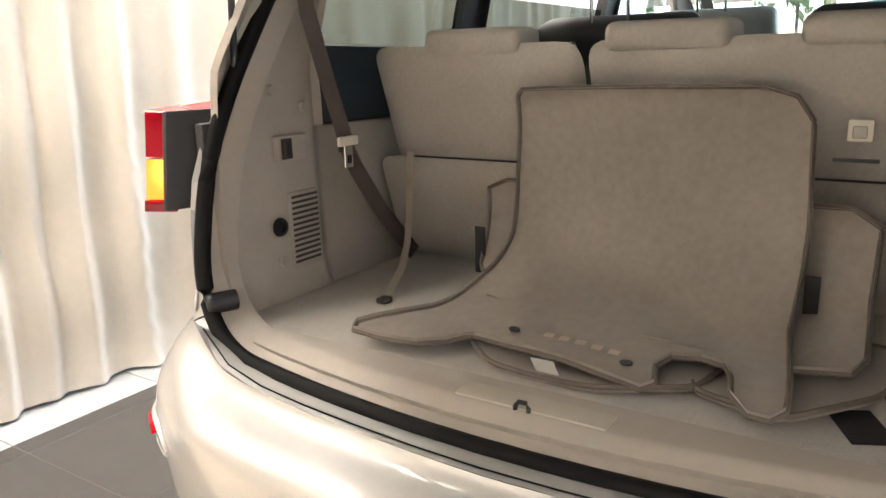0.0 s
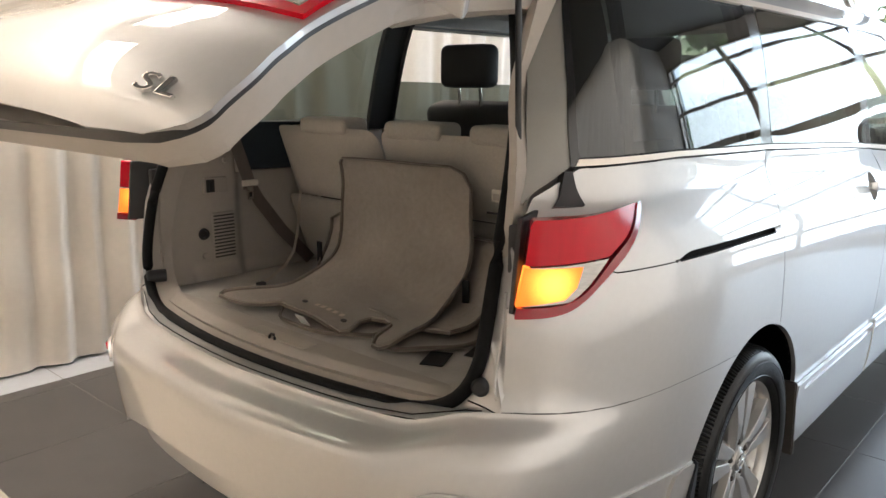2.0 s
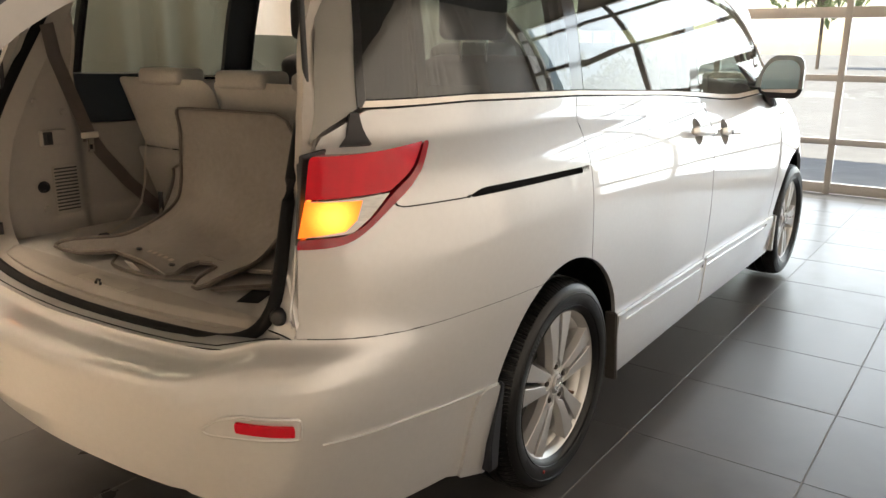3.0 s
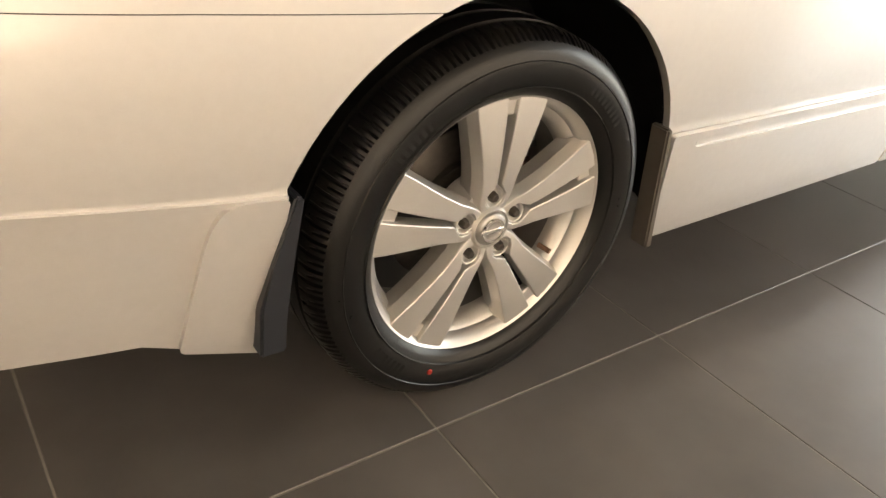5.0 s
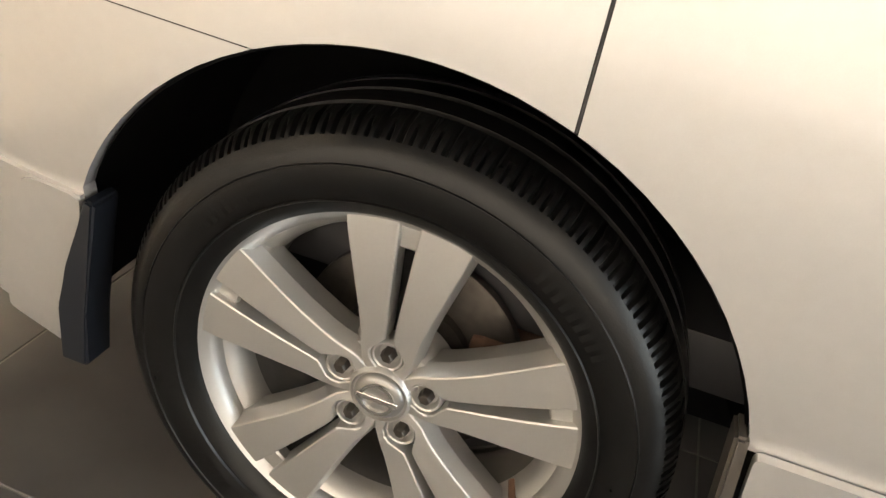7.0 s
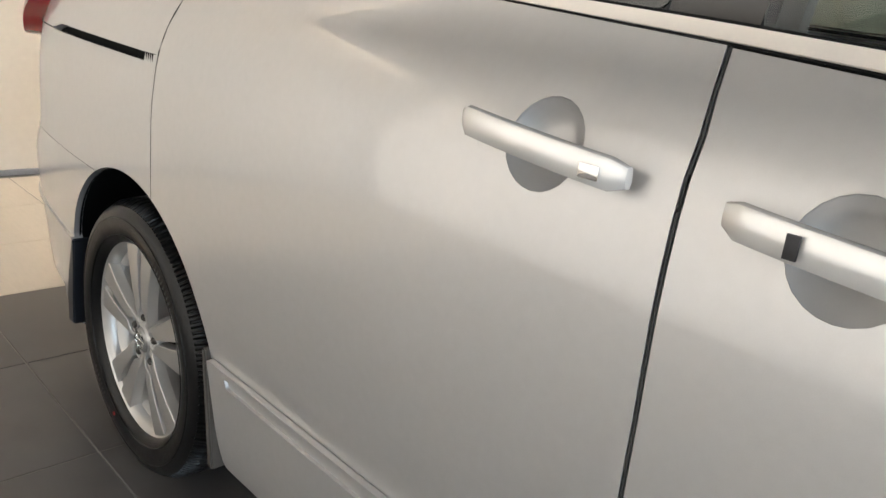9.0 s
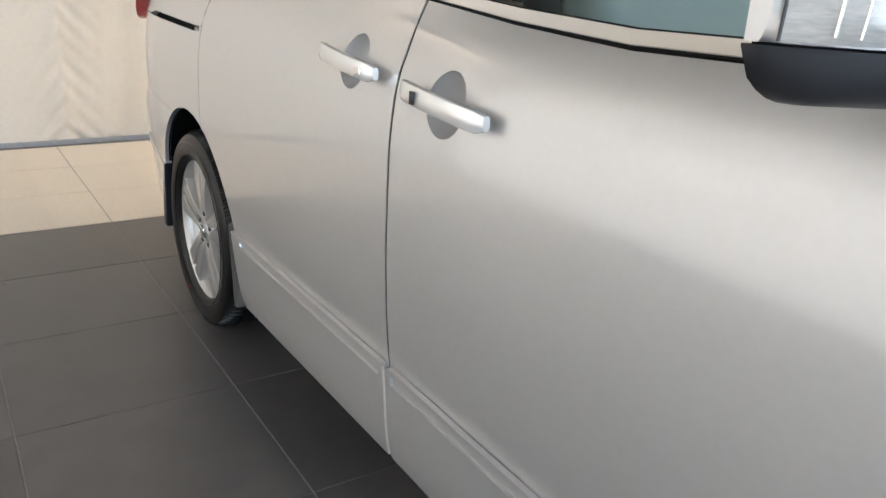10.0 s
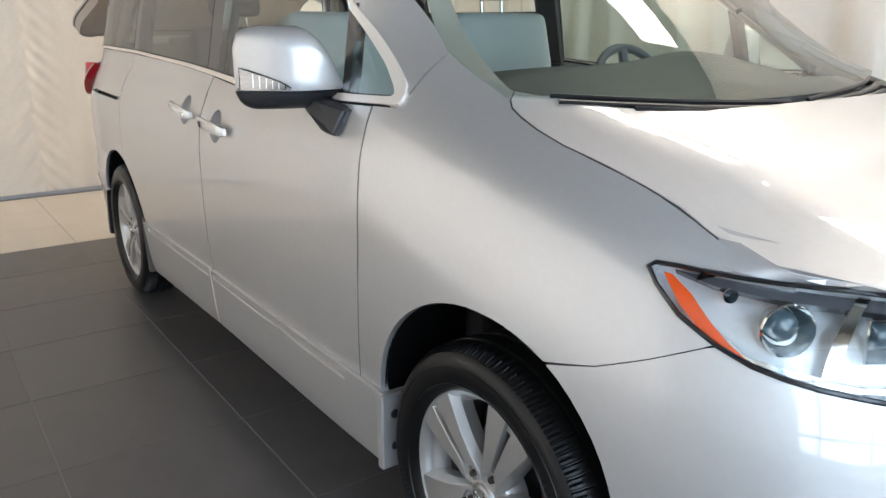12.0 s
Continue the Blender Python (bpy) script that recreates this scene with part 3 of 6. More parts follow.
REARBUMPER = [(-1.9, .760), (-1.005, .762), (-.85, .7555), (-.5, .7465), (-.175, .7335)] + arc(*AR, 114.3, 158, 10) + [(-.385, .48), (-.415, .24), (-.52, .27), (-.58, .295), (-.70, .302), (-.80, .303), (-.90, .315), (-1.0, .343), (-1.10, .372), (-1.23, .395), (-1.29, .43), (-1.42, .455), (-1.56, .474), (-1.9, .48)]
SKIRT_R = rounded([(.395, .474), (.425, .232), (1.347, .250), (1.344, .474)], [.01, .02, .01, .02])
SKIRT_F = rounded([(1.352, .474), (1.355, .250), (2.46, .240), (2.60, .243), (2.60, .455), (2.50, .460)], [.02, .01, .02, .02, .02, .01])
FRONTBUMPER = [(3.30, .7695), (3.40, .8075), (3.482, .8415), (3.503, .8475), (3.562, .823), (3.61, .812), (3.67, .80), (3.765, .789), (3.95, .795), (4.02, .79), (4.65, .78), (4.65, .24), (3.9, .22), (3.45, .235), (3.385, .25)] + [(AF[0] + (.384 + .025 * ease(0, 60, a)) * math.cos(radians(a)), AF[1] + (.384 + .025 * ease(0, 60, a)) * math.sin(radians(a))) for a in (-16, -10, -4, 2, 8, 14, 20, 26, 32, 38, 44, 50, 56, 61)]
GLASS_Q = rounded([(-.805, 1.275), (.155, 1.262), (.175, 1.60), (.17, 1.655), (-.40, 1.656), (-.882, 1.656), (-.868, 1.58), (-.829, 1.425)], [.01, .02, 0, .03, 0, .02, 0, 0])
GLASS_S = rounded([(.238, 1.259), (1.240, 1.214), (1.245, 1.62), (1.21, 1.652), (.265, 1.657)], [.02, .02, 0, .04, .03])
GLASS_LOWERED = rounded([(.238, 1.259), (1.240, 1.214), (1.243, 1.425), (.250, 1.440)], [.02, .02, 0, 0])
GLASS_F = rounded([(1.345, 1.202), (1.60, 1.181), (1.85, 1.171), (2.315, 1.180), (2.29, 1.385), (2.13, 1.50), (1.95, 1.585), (1.76, 1.640), (1.375, 1.652)], [.02, 0, 0, .02, .05, .1, .1, .1, .03])
GLASS_T = rounded([(2.362, 1.189), (2.585, 1.187), (2.518, 1.262), (2.335, 1.392)], [.015, .03, .1, .01])
CANTRAIL = [(-.885, 1.674), (-.735, 1.676), (-.2, 1.678), (1.0, 1.678), (1.765, 1.666), (1.967, 1.607), (2.149, 1.521), (2.314, 1.409), (2.522, 1.274), (2.624, 1.197), (2.636, 1.291), (2.585, 1.330), (2.476, 1.418), (2.2, 1.625), (2.0, 1.725), (1.8, 1.745), (-.2, 1.755), (-.92, 1.745)]
DPILLAR = [(-.826, 1.262), (-.828, 1.29), (-.852, 1.425), (-.893, 1.58), (-.912, 1.67), (-.925, 1.745), (-1.065, 1.71), (-1.03, 1.60), (-.972, 1.427), (-.948, 1.28), (-.962, 1.185), (-.925, 1.212)]
TAIL_RED = rounded([(-1.004, 1.088), (-.996, 1.176), (-.648, 1.176), (-.705, 1.125), (-.775, 1.090)], [.004, .016, .008, .03, .01])
TAIL_CLEAR = [(-1.000, 1.008), (-.988, 1.084), (-.775, 1.086), (-.83, 1.04), (-.875, 1.012)]
TAIL_SIGNAL = [(-1.020, 1.008), (-1.004, 1.083), (-.85, 1.079), (-.865, 1.04), (-.895, 1.018)]
TAIL_RIM = [(-1.022, .984), (-1.018, 1.005), (-.88, 1.008), (-.83, 1.035), (-.775, 1.082), (-.70, 1.12), (-.645, 1.176), (-.628, 1.172), (-.70, 1.10), (-.785, 1.052), (-.86, 1.0), (-.92, .986)]
TAIL_RIM = rounded(TAIL_RIM, [.006, .006, .05, .05, .05, .05, .01, .01, .06, .06, .06, .04], 6)


def lamp_skin(u, z):
    """The tail lamp runs straighter back than the body round it and ends in an upright edge."""
    t = max(0, (-.62 - u) / .40)
    a = skin(-.62, z)
    b = Vector((-.885, -.905, z))
    c = Vector((-.975 + .12 * (z - .98), -.800, z))
    return (1 - t) ** 2 * a + 2 * t * (1 - t) * b + t * t * c


SLOT = rounded([(-.53, 1.036), (.132, 1.023), (.132, 1.041), (-.46, 1.054)], [.008, 0, 0, .03])
GROOVE_R = rounded([(.472, .440), (1.322, .438), (1.322, .458), (.466, .460)], [.006, .004, .004, .006])
GROOVE_F = rounded([(1.374, .438), (2.42, .424), (2.42, .442), (1.374, .458)], [.004, .006, .006, .004])
SCOOPS = ((1.155, 1.057, 1.042, 1.288, 1.070, 1.049), (1.505, 1.026, 1.396, 1.650, 1.041, 1.022))

SIDES = ((1, ""), (-1, ""))
for flip, _ in SIDES:
    P = lambda name, o, m, **k: surface_panel(name, o, skin, van, m, flip=flip, **k)
    P("quarter_panel", QUARTER, PAINT, hole=SLOT)
    slider = P("sliding_door", SLIDER, PAINT, hole=arc(*SCOOPS[0][:2], .054, 0, 345, 23))
    fdoor = P("front_door", FRONTDOOR, PAINT, hole=arc(*SCOOPS[1][:2], .056, 0, 345, 23))
    P("front_fender", FENDER, PAINT, dv=.035)
    for o, groove in ((SKIRT_R, GROOVE_R), (SKIRT_F, GROOVE_F)):
        P("side_skirt", o, PAINT, off=.014, lip=.012, hole=groove, du=.05, dv=.04)
        P("skirt_groove", [(u, v + (.004 if v > .44 else -.004)) for u, v in groove], PAINT, off=.0075, lip=.002, dv=.02)
    # bright rod in place of the light caught on the skirts' rounded ends
    joint = [skin(1.349, .254 + .215 * k / 8) for k in range(9)]
    part("skirt_joint", tube_bm([(p.x, flip * (p.y - .0145 if p.y < 0 else p.y + .0145), p.z) for p in joint], .0028, 8), SATIN, van)
    surface_panel("rear_bumper", REARBUMPER, bumper_skin, van, PAINT, flip=flip, dv=.003, du=.03)
    P("front_bumper", FRONTBUMPER, PAINT, dv=.04)
    for n, o, m in (("quarter_window", GLASS_Q, GLASSDARK), ("sliding_door_window", GLASS_S if flip > 0 else GLASS_LOWERED, GLASSDARK), ("front_door_window", GLASS_F, GLASSGREEN), ("corner_window", GLASS_T, GLASSGREEN)):
        w = P(n, o, m, off=.002, lip=.004, du=.1, dv=.1)
        w.visible_shadow = m is GLASSDARK
    P("cant_rail", CANTRAIL, PAINT, lip=.03)
    P("rear_pillar", DPILLAR, SHADEDPAINT, lip=.03)
    lamp = surface_panel("tail_lamp", TAIL_RED, lamp_skin, van, REDLENS, flip=flip, off=.020, lip=.06, du=.03, dv=.03, label="red tail lamp with a lit amber signal")
    surface_panel("clear_lens", TAIL_CLEAR, lamp_skin, lamp, CLEARLENS, flip=flip, off=.018, lip=.05, du=.03, dv=.03)
    surface_panel("signal_lamp", TAIL_SIGNAL, lamp_skin, lamp, SIGNAL, flip=flip, off=.0195, lip=.045, du=.03, dv=.03, label="lit amber signal")
    surface_panel("lamp_rim", TAIL_RIM, lamp_skin, lamp, REDDEEP, flip=flip, off=.023, lip=.06, du=.03, dv=.02)
    surface_panel("valance", [(-1.2, .36), (-1.35, .35), (-1.9, .36), (-1.9, .50), (-1.35, .48), (-1.2, .42)], skin, van, PAINT, flip=flip, off=-.045, lip=.02)


BELT_LOW = [(-.815, 1.261), (-.40, 1.263), (.2, 1.248), (1.0, 1.211), (1.32, 1.188), (1.6, 1.166), (1.85, 1.155), (2.2, 1.161), (2.575, 1.170)]
BELT_HIGH = [(2.575, 1.188), (2.2, 1.179), (1.85, 1.173), (1.6, 1.184), (1.32, 1.205), (1.0, 1.225), (.2, 1.261), (-.4, 1.276), (-.805, 1.275)]


def window_bar(name, a, b, wa, wb, material, flip, off=.001):
    o = [(a[0] - wa, a[1]), (a[0] + wa, a[1]), (b[0] + wb, b[1]), (b[0] - wb, b[1])]
    return surface_panel(name, o, skin, van, material, flip=flip, off=off, lip=.03)


for flip, _ in SIDES:
    window_bar("pillar_cover", (.197, 1.245), (.220, 1.70), .042, .042, GLOSSBLACK, flip)
    window_bar("pillar_cover", (1.293, 1.198), (1.312, 1.70), .052, .060, GLOSSBLACK, flip)
    window_bar("pillar_cover", (2.338, 1.180), (2.312, 1.41), .022, .02, GLOSSBLACK, flip)
    surface_panel("belt_moulding", BELT_LOW + BELT_HIGH, skin, van, CREAMTRIM, flip=flip, off=.007, lip=.02, dv=.02, label="bright belt moulding")
    surface_panel("belt_seal", [(u, v - .0022) for u, v in BELT_LOW] + [(u, v + .004) for u, v in BELT_HIGH], skin, van, SEAL, flip=flip, off=.0035, lip=.01, dv=.02)
    surface_panel("window_top_trim", [(-.90, 1.660), (-.735, 1.661), (-.2, 1.662), (1.0, 1.662), (1.76, 1.650), (1.96, 1.592), (2.14, 1.507), (2.305, 1.398), (2.314, 1.411), (2.149, 1.523), (1.967, 1.609), (1.765, 1.668), (1.0, 1.680), (-.2, 1.680), (-.735, 1.678), (-.90, 1.676)], skin, van, CREAMTRIM, flip=flip, off=.003, lip=.02, dv=.03, label="bright window moulding")
    surface_panel("corner_trim", [(2.303, 1.395), (2.510, 1.257), (2.568, 1.212), (2.580, 1.200), (2.583, 1.194), (2.577, 1.188), (2.560, 1.187), (2.560, 1.169), (2.600, 1.169), (2.612, 1.172), (2.620, 1.180), (2.620, 1.194), (2.606, 1.218), (2.521, 1.277), (2.313, 1.412)], skin, van, CREAMTRIM, flip=flip, off=.0082, lip=.02, dv=.03, du=.03, label="bright corner window moulding")


def roof_at(x, y):
    k = abs(y) / .70
    crown = smooth_curve([(-.75, 1.755), (-.3, 1.80), (.8, 1.822), (1.6, 1.80), (2.0, 1.745), (2.1, 1.72)])(x)
    edge = 1.748 if x < 1.8 else 1.748 - .2 * (x - 1.8)
    return Vector((x, y, edge + (crown - edge) * (1 - min(k, 1) ** 2.4)))


surface_panel("roof", rounded([(-.74, 0), (-.70, -.44), (-.62, -.58), (-.48, -.66), (-.28, -.695), (1.85, -.695), (1.98, -.45), (2.05, 0), (1.98, .45), (1.85, .695), (-.28, .695), (-.48, .66), (-.62, .58), (-.70, .44)], [0, 0, 0, 0, 0, .05, .2, .2, .2, .05, 0, 0, 0, 0]), roof_at, van, PAINT, du=.12, dv=.06)
for flip, _ in SIDES:
    y = -.655 * flip
    rail = tube_bm([(-.3, y, 1.765), (-.22, y, 1.80), (.0, y, 1.812), (.8, y, 1.828), (1.35, y, 1.818), (1.52, y, 1.80), (1.6, y, 1.765)], .016, 8)
    part("roof_rail", rail, SATIN, van, "silver roof rail")


def screen_at(s, t):
    """Windscreen: s across, t from the cowl up."""
    a = Vector((3.06 - .20 * abs(s / .77) ** 2.2, s, 1.175 + .03 * abs(s / .77) ** 2))
    q = s * .87
    b = Vector((2.03 - .17 * abs(s / .77) ** 2.2, q, 1.765 - .045 * abs(s / .77) ** 2))
    p = a.lerp(b, t)
    p.x -= .11 * min(1, abs(s / .76)) ** 5 * math.sin(math.pi * min(1, t / .40))
    return p + Vector((.03, 0, .035)) * math.sin(math.pi * t)


ws = surface_panel("windscreen", [(-.76, 0), (.76, 0), (.76, 1), (-.76, 1)], screen_at, van, GLASSGREEN, lip=.004, du=.1, dv=.1)
ws.visible_shadow = False
for s in (1, -1):
    surface_panel("windscreen_seal", [(s * .757, .36), (s * .764, .35), (s * .764, 1), (s * .757, 1)], screen_at, van, GLOSSBLACK, off=.002, lip=.006, du=.03, dv=.04)
    surface_panel("inner_screen_pillar", [(s * .70, .02), (s * .75, .02), (s * .75, 1), (s * .69, 1)], screen_at, van, TRIM, off=-.035, lip=.02, du=.03, dv=.06)


HOOD_SEAM = [skin(u, z) for u, z in ((2.850, 1.2085), (2.864, 1.1935), (2.887, 1.1785), (2.922, 1.1635), (2.981, 1.1425), (3.057, 1.1195), (3.15, 1.0945), (3.257, 1.0625), (3.33, 1.037), (3.391, 1.0105), (3.42, .998))]
SEAM_Y = smooth_curve([(p.x, abs(p.y)) for p in HOOD_SEAM])
SEAM_Z = smooth_curve([(p.x, p.z) for p in HOOD_SEAM])
SX, SY, SZ = HOOD_SEAM[-1].x, abs(HOOD_SEAM[-1].y), HOOD_SEAM[-1].z


def hood_at(x, y):
    z0 = SEAM_Z(x) if x < SX else SZ + SHOULDER(min(x, 3.95)) - SHOULDER(SX)
    k = abs(y) / (SEAM_Y(x) if x < SX else SY)
    ridge = .010 * math.exp(-((abs(y) - .70 + .28 * (x - 2.88)) / .08) ** 2) * max(0, 1 - k ** 6)
    return Vector((x, y, z0 + .001 + (.082 - .015 * ease(3.2, 3.9, x) - .02 * ease(3.0, 2.86, x)) * (1 - k ** 2.6) + ridge))


HOOD_SIDE = [(p.x, -abs(p.y) + .004) for p in HOOD_SEAM]
HOOD_NOSE = [(SX + .03, -SY + .022), (3.50, -.715), (3.60, -.64), (3.74, -.47), (3.86, -.2), (3.88, 0)]
HOOD_BACK = [(2.90, .66), (3.0, .59), (3.07, .51), (3.119, .414), (3.15, .25), (3.16, .08)]
half = HOOD_SIDE + HOOD_NOSE
surface_panel("hood", half + [(x, -y) for x, y in half[-2::-1]] + HOOD_BACK + [(x, -y) for x, y in HOOD_BACK[::-1]], hood_at, van, PAINT, du=.04, dv=.04, lip=.012)


# the hood's front edge rolls down to the headlamps
edge = smooth_curve([(0, SX), (.06, SX + .03), (.20, 3.50), (.40, 3.60), (.66, 3.74), (.86, 3.86), (1, 3.88)])
edge_y = smooth_curve([(0, SY - .004), (.06, SY - .022), (.20, .715), (.40, .64), (.66, .47), (.86, .20), (1, 0)])
lamp_u = smooth_curve([(0, 3.455), (.12, 3.49), (.38, 3.685), (.66, 3.97), (.86, 4.35), (1, 4.65)])
lamp_z = smooth_curve([(0, .962), (.12, .953), (.38, .936), (.66, .885), (.86, .868), (1, .872)])


def lip_at(q, t):
    s = max(-1, min(1, q))
    k = 1 - abs(s)
    sg = -1 if s < 0 else 1
    a = hood_at(edge(k), sg * edge_y(k)) - Vector((.001, 0, 0))
    b = skin(lamp_u(k), lamp_z(k))
    b = Vector((b.x, sg * abs(b.y), b.z + .002))
    p = a.lerp(b, t)
    return p + Vector((.012, sg * .008, .012)) * math.sin(math.pi * t) * k


surface_panel("hood_lip", [(-1, 0), (1, 0), (1, 1), (-1, 1)], lambda q, t: lip_at(q, 1 - t), van, PAINT, du=.05, dv=.2, lip=.01)

# thin rod along the hood gap, coloured as its shade
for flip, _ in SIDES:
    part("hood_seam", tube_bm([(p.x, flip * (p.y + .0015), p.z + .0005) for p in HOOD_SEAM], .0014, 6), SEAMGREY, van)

# door and bumper gaps, their shade put in as grey rods
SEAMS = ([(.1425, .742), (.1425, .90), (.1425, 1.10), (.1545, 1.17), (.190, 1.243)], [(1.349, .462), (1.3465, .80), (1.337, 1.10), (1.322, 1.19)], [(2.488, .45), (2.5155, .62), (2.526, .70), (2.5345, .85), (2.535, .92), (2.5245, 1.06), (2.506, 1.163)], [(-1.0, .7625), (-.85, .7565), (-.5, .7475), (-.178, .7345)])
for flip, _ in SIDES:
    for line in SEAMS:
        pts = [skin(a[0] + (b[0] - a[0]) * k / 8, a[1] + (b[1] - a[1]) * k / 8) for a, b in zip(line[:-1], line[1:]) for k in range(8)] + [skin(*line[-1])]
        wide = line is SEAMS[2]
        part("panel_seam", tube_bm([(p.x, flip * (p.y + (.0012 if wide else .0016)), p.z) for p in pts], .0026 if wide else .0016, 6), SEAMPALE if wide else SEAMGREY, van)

# wheel arches, underbody
for flip, _ in SIDES:
    for cx, cz, r in (AR, AF):
        bm = bmesh.new()
        rows = []
        for a in range(-6, 188, 6):
            c, s = math.cos(radians(a)), math.sin(radians(a))
            y0 = abs(skin(cx + r * c, cz + r * s).y) - .012
            rows.append([bm.verts.new((cx + q * c, -flip * y, cz + q * s)) for q, y in ((r - .004, y0), (r + .02, y0 - .04), (r + .03, .70), (r + .01, .58))])
        for p, q in zip(rows[:-1], rows[1:]):
            for k in range(3):
                bm.faces.new((p[k], p[k + 1], q[k + 1], q[k]))
        c0 = bm.verts.new((cx, -flip * .57, cz))
        for p, q in zip(rows[:-1], rows[1:]):
            bm.faces.new((p[3], c0, q[3]))
        part("wheel_arch_liner", bm, DARK, van, "black wheel arch liner")
ub = box_bm(-.98, 3.5, -.62, .62, .24, .40, .03)
part("underbody", ub, DARK, van)
for x0, x1, ye in ((-.78, -.47, .84), (.46, 2.52, .78)):
    for flip, _ in SIDES:
        y0, y1 = sorted((-.62 * flip, -ye * flip))
        part("underbody", box_bm(x0, x1, y0, y1, .345, .46, .03), DARK, van)


# ---- wheels ----
def wheel_meshes():
    out = {}
    side = [(.236, -.085), (.243, -.098), (.252, -.106), (.272, -.115), (.295, -.118), (.312, -.1155), (.322, -.1105), (.329, -.104), (.3305, -.1025)]
    block = [(.331, -.1020), (.338, -.092), (.3435, -.080), (.3455, -.054)]
    crown = [(.3456, -.053), (.338, -.052), (.338, -.043), (.3465, -.042), (.3475, -.006), (.340, -.005), (.340, .005), (.3475, .006), (.3465, .042), (.338, .043), (.338, .052), (.3455, .053), (.343, .078), (.330, .10), (.295, .117), (.25, .106), (.236, .085)]
    prof = side + block + crown
    segs = 800
    verts, faces = [], []
    for i in range(segs):
        a = 2 * math.pi * i / segs
        c, s = math.cos(a), math.sin(a)
        for j, (r, y) in enumerate(prof):
            cut = len(side) - 1 <= j < len(side) + 3 and i % 9 < 2 or len(side) - 1 <= j < len(side) + 2 and i % 9 == 5
            rr, yy = (r - .005, y + .003) if cut else (r, y)
            verts.append((rr * c, yy, rr * s))
    m = len(prof)
    for i in range(segs):
        k = (i + 1) % segs
        faces += [(i * m + j, i * m + j + 1, k * m + j + 1, k * m + j) for j in range(m - 1)]
    tmp = bpy.data.meshes.new("tmp")
    tmp.from_pydata(verts, [], faces)
    bm = bmesh.new()
    bm.from_mesh(tmp)
    bpy.data.meshes.remove(tmp)
    out["tyre"] = (bm, RUBBER)
    bm = bmesh.new()
    for r, d in ((.262, .0015), (.303, .0018)):
        lathe_bm([(r - .0015, -.1115 if r < .3 else -.1165), (r, -.1145 if r < .3 else -.1185), (r + .0015, -.1125 if r < .3 else -.1160)], 96, bm=bm)
    # raised lettering too worn to read: short ribs
    for base, n in ((radians(38), 9), (radians(215), 7), (radians(128), 6)):
        for k in range(n):
            a = base + k * .045
            c, s = math.cos(a), math.sin(a)
            u, w = Vector((c, 0, s)), Vector((-s, 0, c))
            p = u * .284 + Vector((0, -.1180, 0))
            vs = [bm.verts.new(p + u * (i * .009) + w * (j * .0035)) for i, j in ((-1, -1), (1, -1), (1, 1), (-1, 1))]
            bm.faces.new(vs)
    out["sidewall_ribs"] = (bm, RUBBER)
    # alloy barrel coloured darker to paint the shade behind the spokes
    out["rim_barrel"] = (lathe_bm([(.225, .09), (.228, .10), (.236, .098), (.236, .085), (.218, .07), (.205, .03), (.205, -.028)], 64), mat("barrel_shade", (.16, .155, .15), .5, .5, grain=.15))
    bm = lathe_bm([(.205, -.028), (.206, -.036), (.214, -.058), (.224, -.066), (.226, -.078), (.232, -.086), (.238, -.092), (.243, -.096), (.245, -.091), (.242, -.084)], 96)
    out["rim"] = (bm, ALLOY)
    # five twin spokes
    for k in range(5):
        a = radians(89.3 + 72 * k)
        rot = Matrix.Rotation(-a, 4, 'Y')
        for sgn in (-1, 1):
            bm = bmesh.new()
            stations = [(.030, .0, .024, -.084), (.040, .010, .028, -.085), (.048, .0175, .031, -.086), (.058, .0205, .033, -.087), (.067, .0175, .034, -.0885), (.076, .010, .035, -.0895), (.085, .004, .036, -.090), (.10, .004, .039, -.091), (.13, .0055, .046, -.0925), (.17, .0075, .057, -.093), (.205, .009, .067, -.0925), (.238, .0105, .075, -.091)]
            rows = []
            for r, i0, o0, y in stations:
                w = o0 - i0
                prof2 = [(i0 - .001, y + .040), (i0, y + .013), (i0 + .0012, y + .0012), (i0 + .003, y), (o0 - .002, y + .0006), (o0 - .0003, y + .0022), (o0 + .0065, y + .024), (o0 + .004, y + .055)]
                rows.append([bm.verts.new((r, yy, sgn * t)) for t, yy in prof2])
            for p, q in zip(rows[:-1], rows[1:]):
                for j in range(len(p)):
                    jj = (j + 1) % len(p)
                    bm.faces.new((p[j], p[jj], q[jj], q[j]))
            bm.faces.new(rows[0])
            bm.faces.new(rows[-1][::-1])
            bmesh.ops.transform(bm, matrix=rot, verts=bm.verts)
            out["spoke", k, sgn] = (bm, ALLOY)
        bm = lathe_bm([(.0, -.0700), (.0130, -.0715), (.0150, -.0745), (.0165, -.0790), (.0185, -.0800), (.0205, -.0780), (.0225, -.0700)], 24)
        bmesh.ops.translate(bm, vec=(.0572 * math.cos(a), -.003, .0572 * math.sin(a)), verts=bm.verts)
        out["nut_seat", k] = (bm, ALLOY)
        bm = lathe_bm([(0, -.0845), (.006, -.0845), (.0085, -.082), (.0095, -.074), (.0095, -.066)], 6)
        bmesh.ops.translate(bm, vec=(.0572 * math.cos(a), -.003, .0572 * math.sin(a)), verts=bm.verts)
        out["wheel_nut", k] = (bm, STEEL)
        # dark web at the bottom of the slot between the twin spokes
        bm = box_bm(.084, .206, -.066, -.056, -.013, .013)
        for v in bm.verts:
            v.co.z *= .4 + .6 * (v.co.x - .084) / .122
        bmesh.ops.transform(bm, matrix=rot, verts=bm.verts)
        out["slot_web", k] = (bm, DARK)
        bm = box_bm(.203, .236, -.083, -.060, -.014, .014, .003, 1)
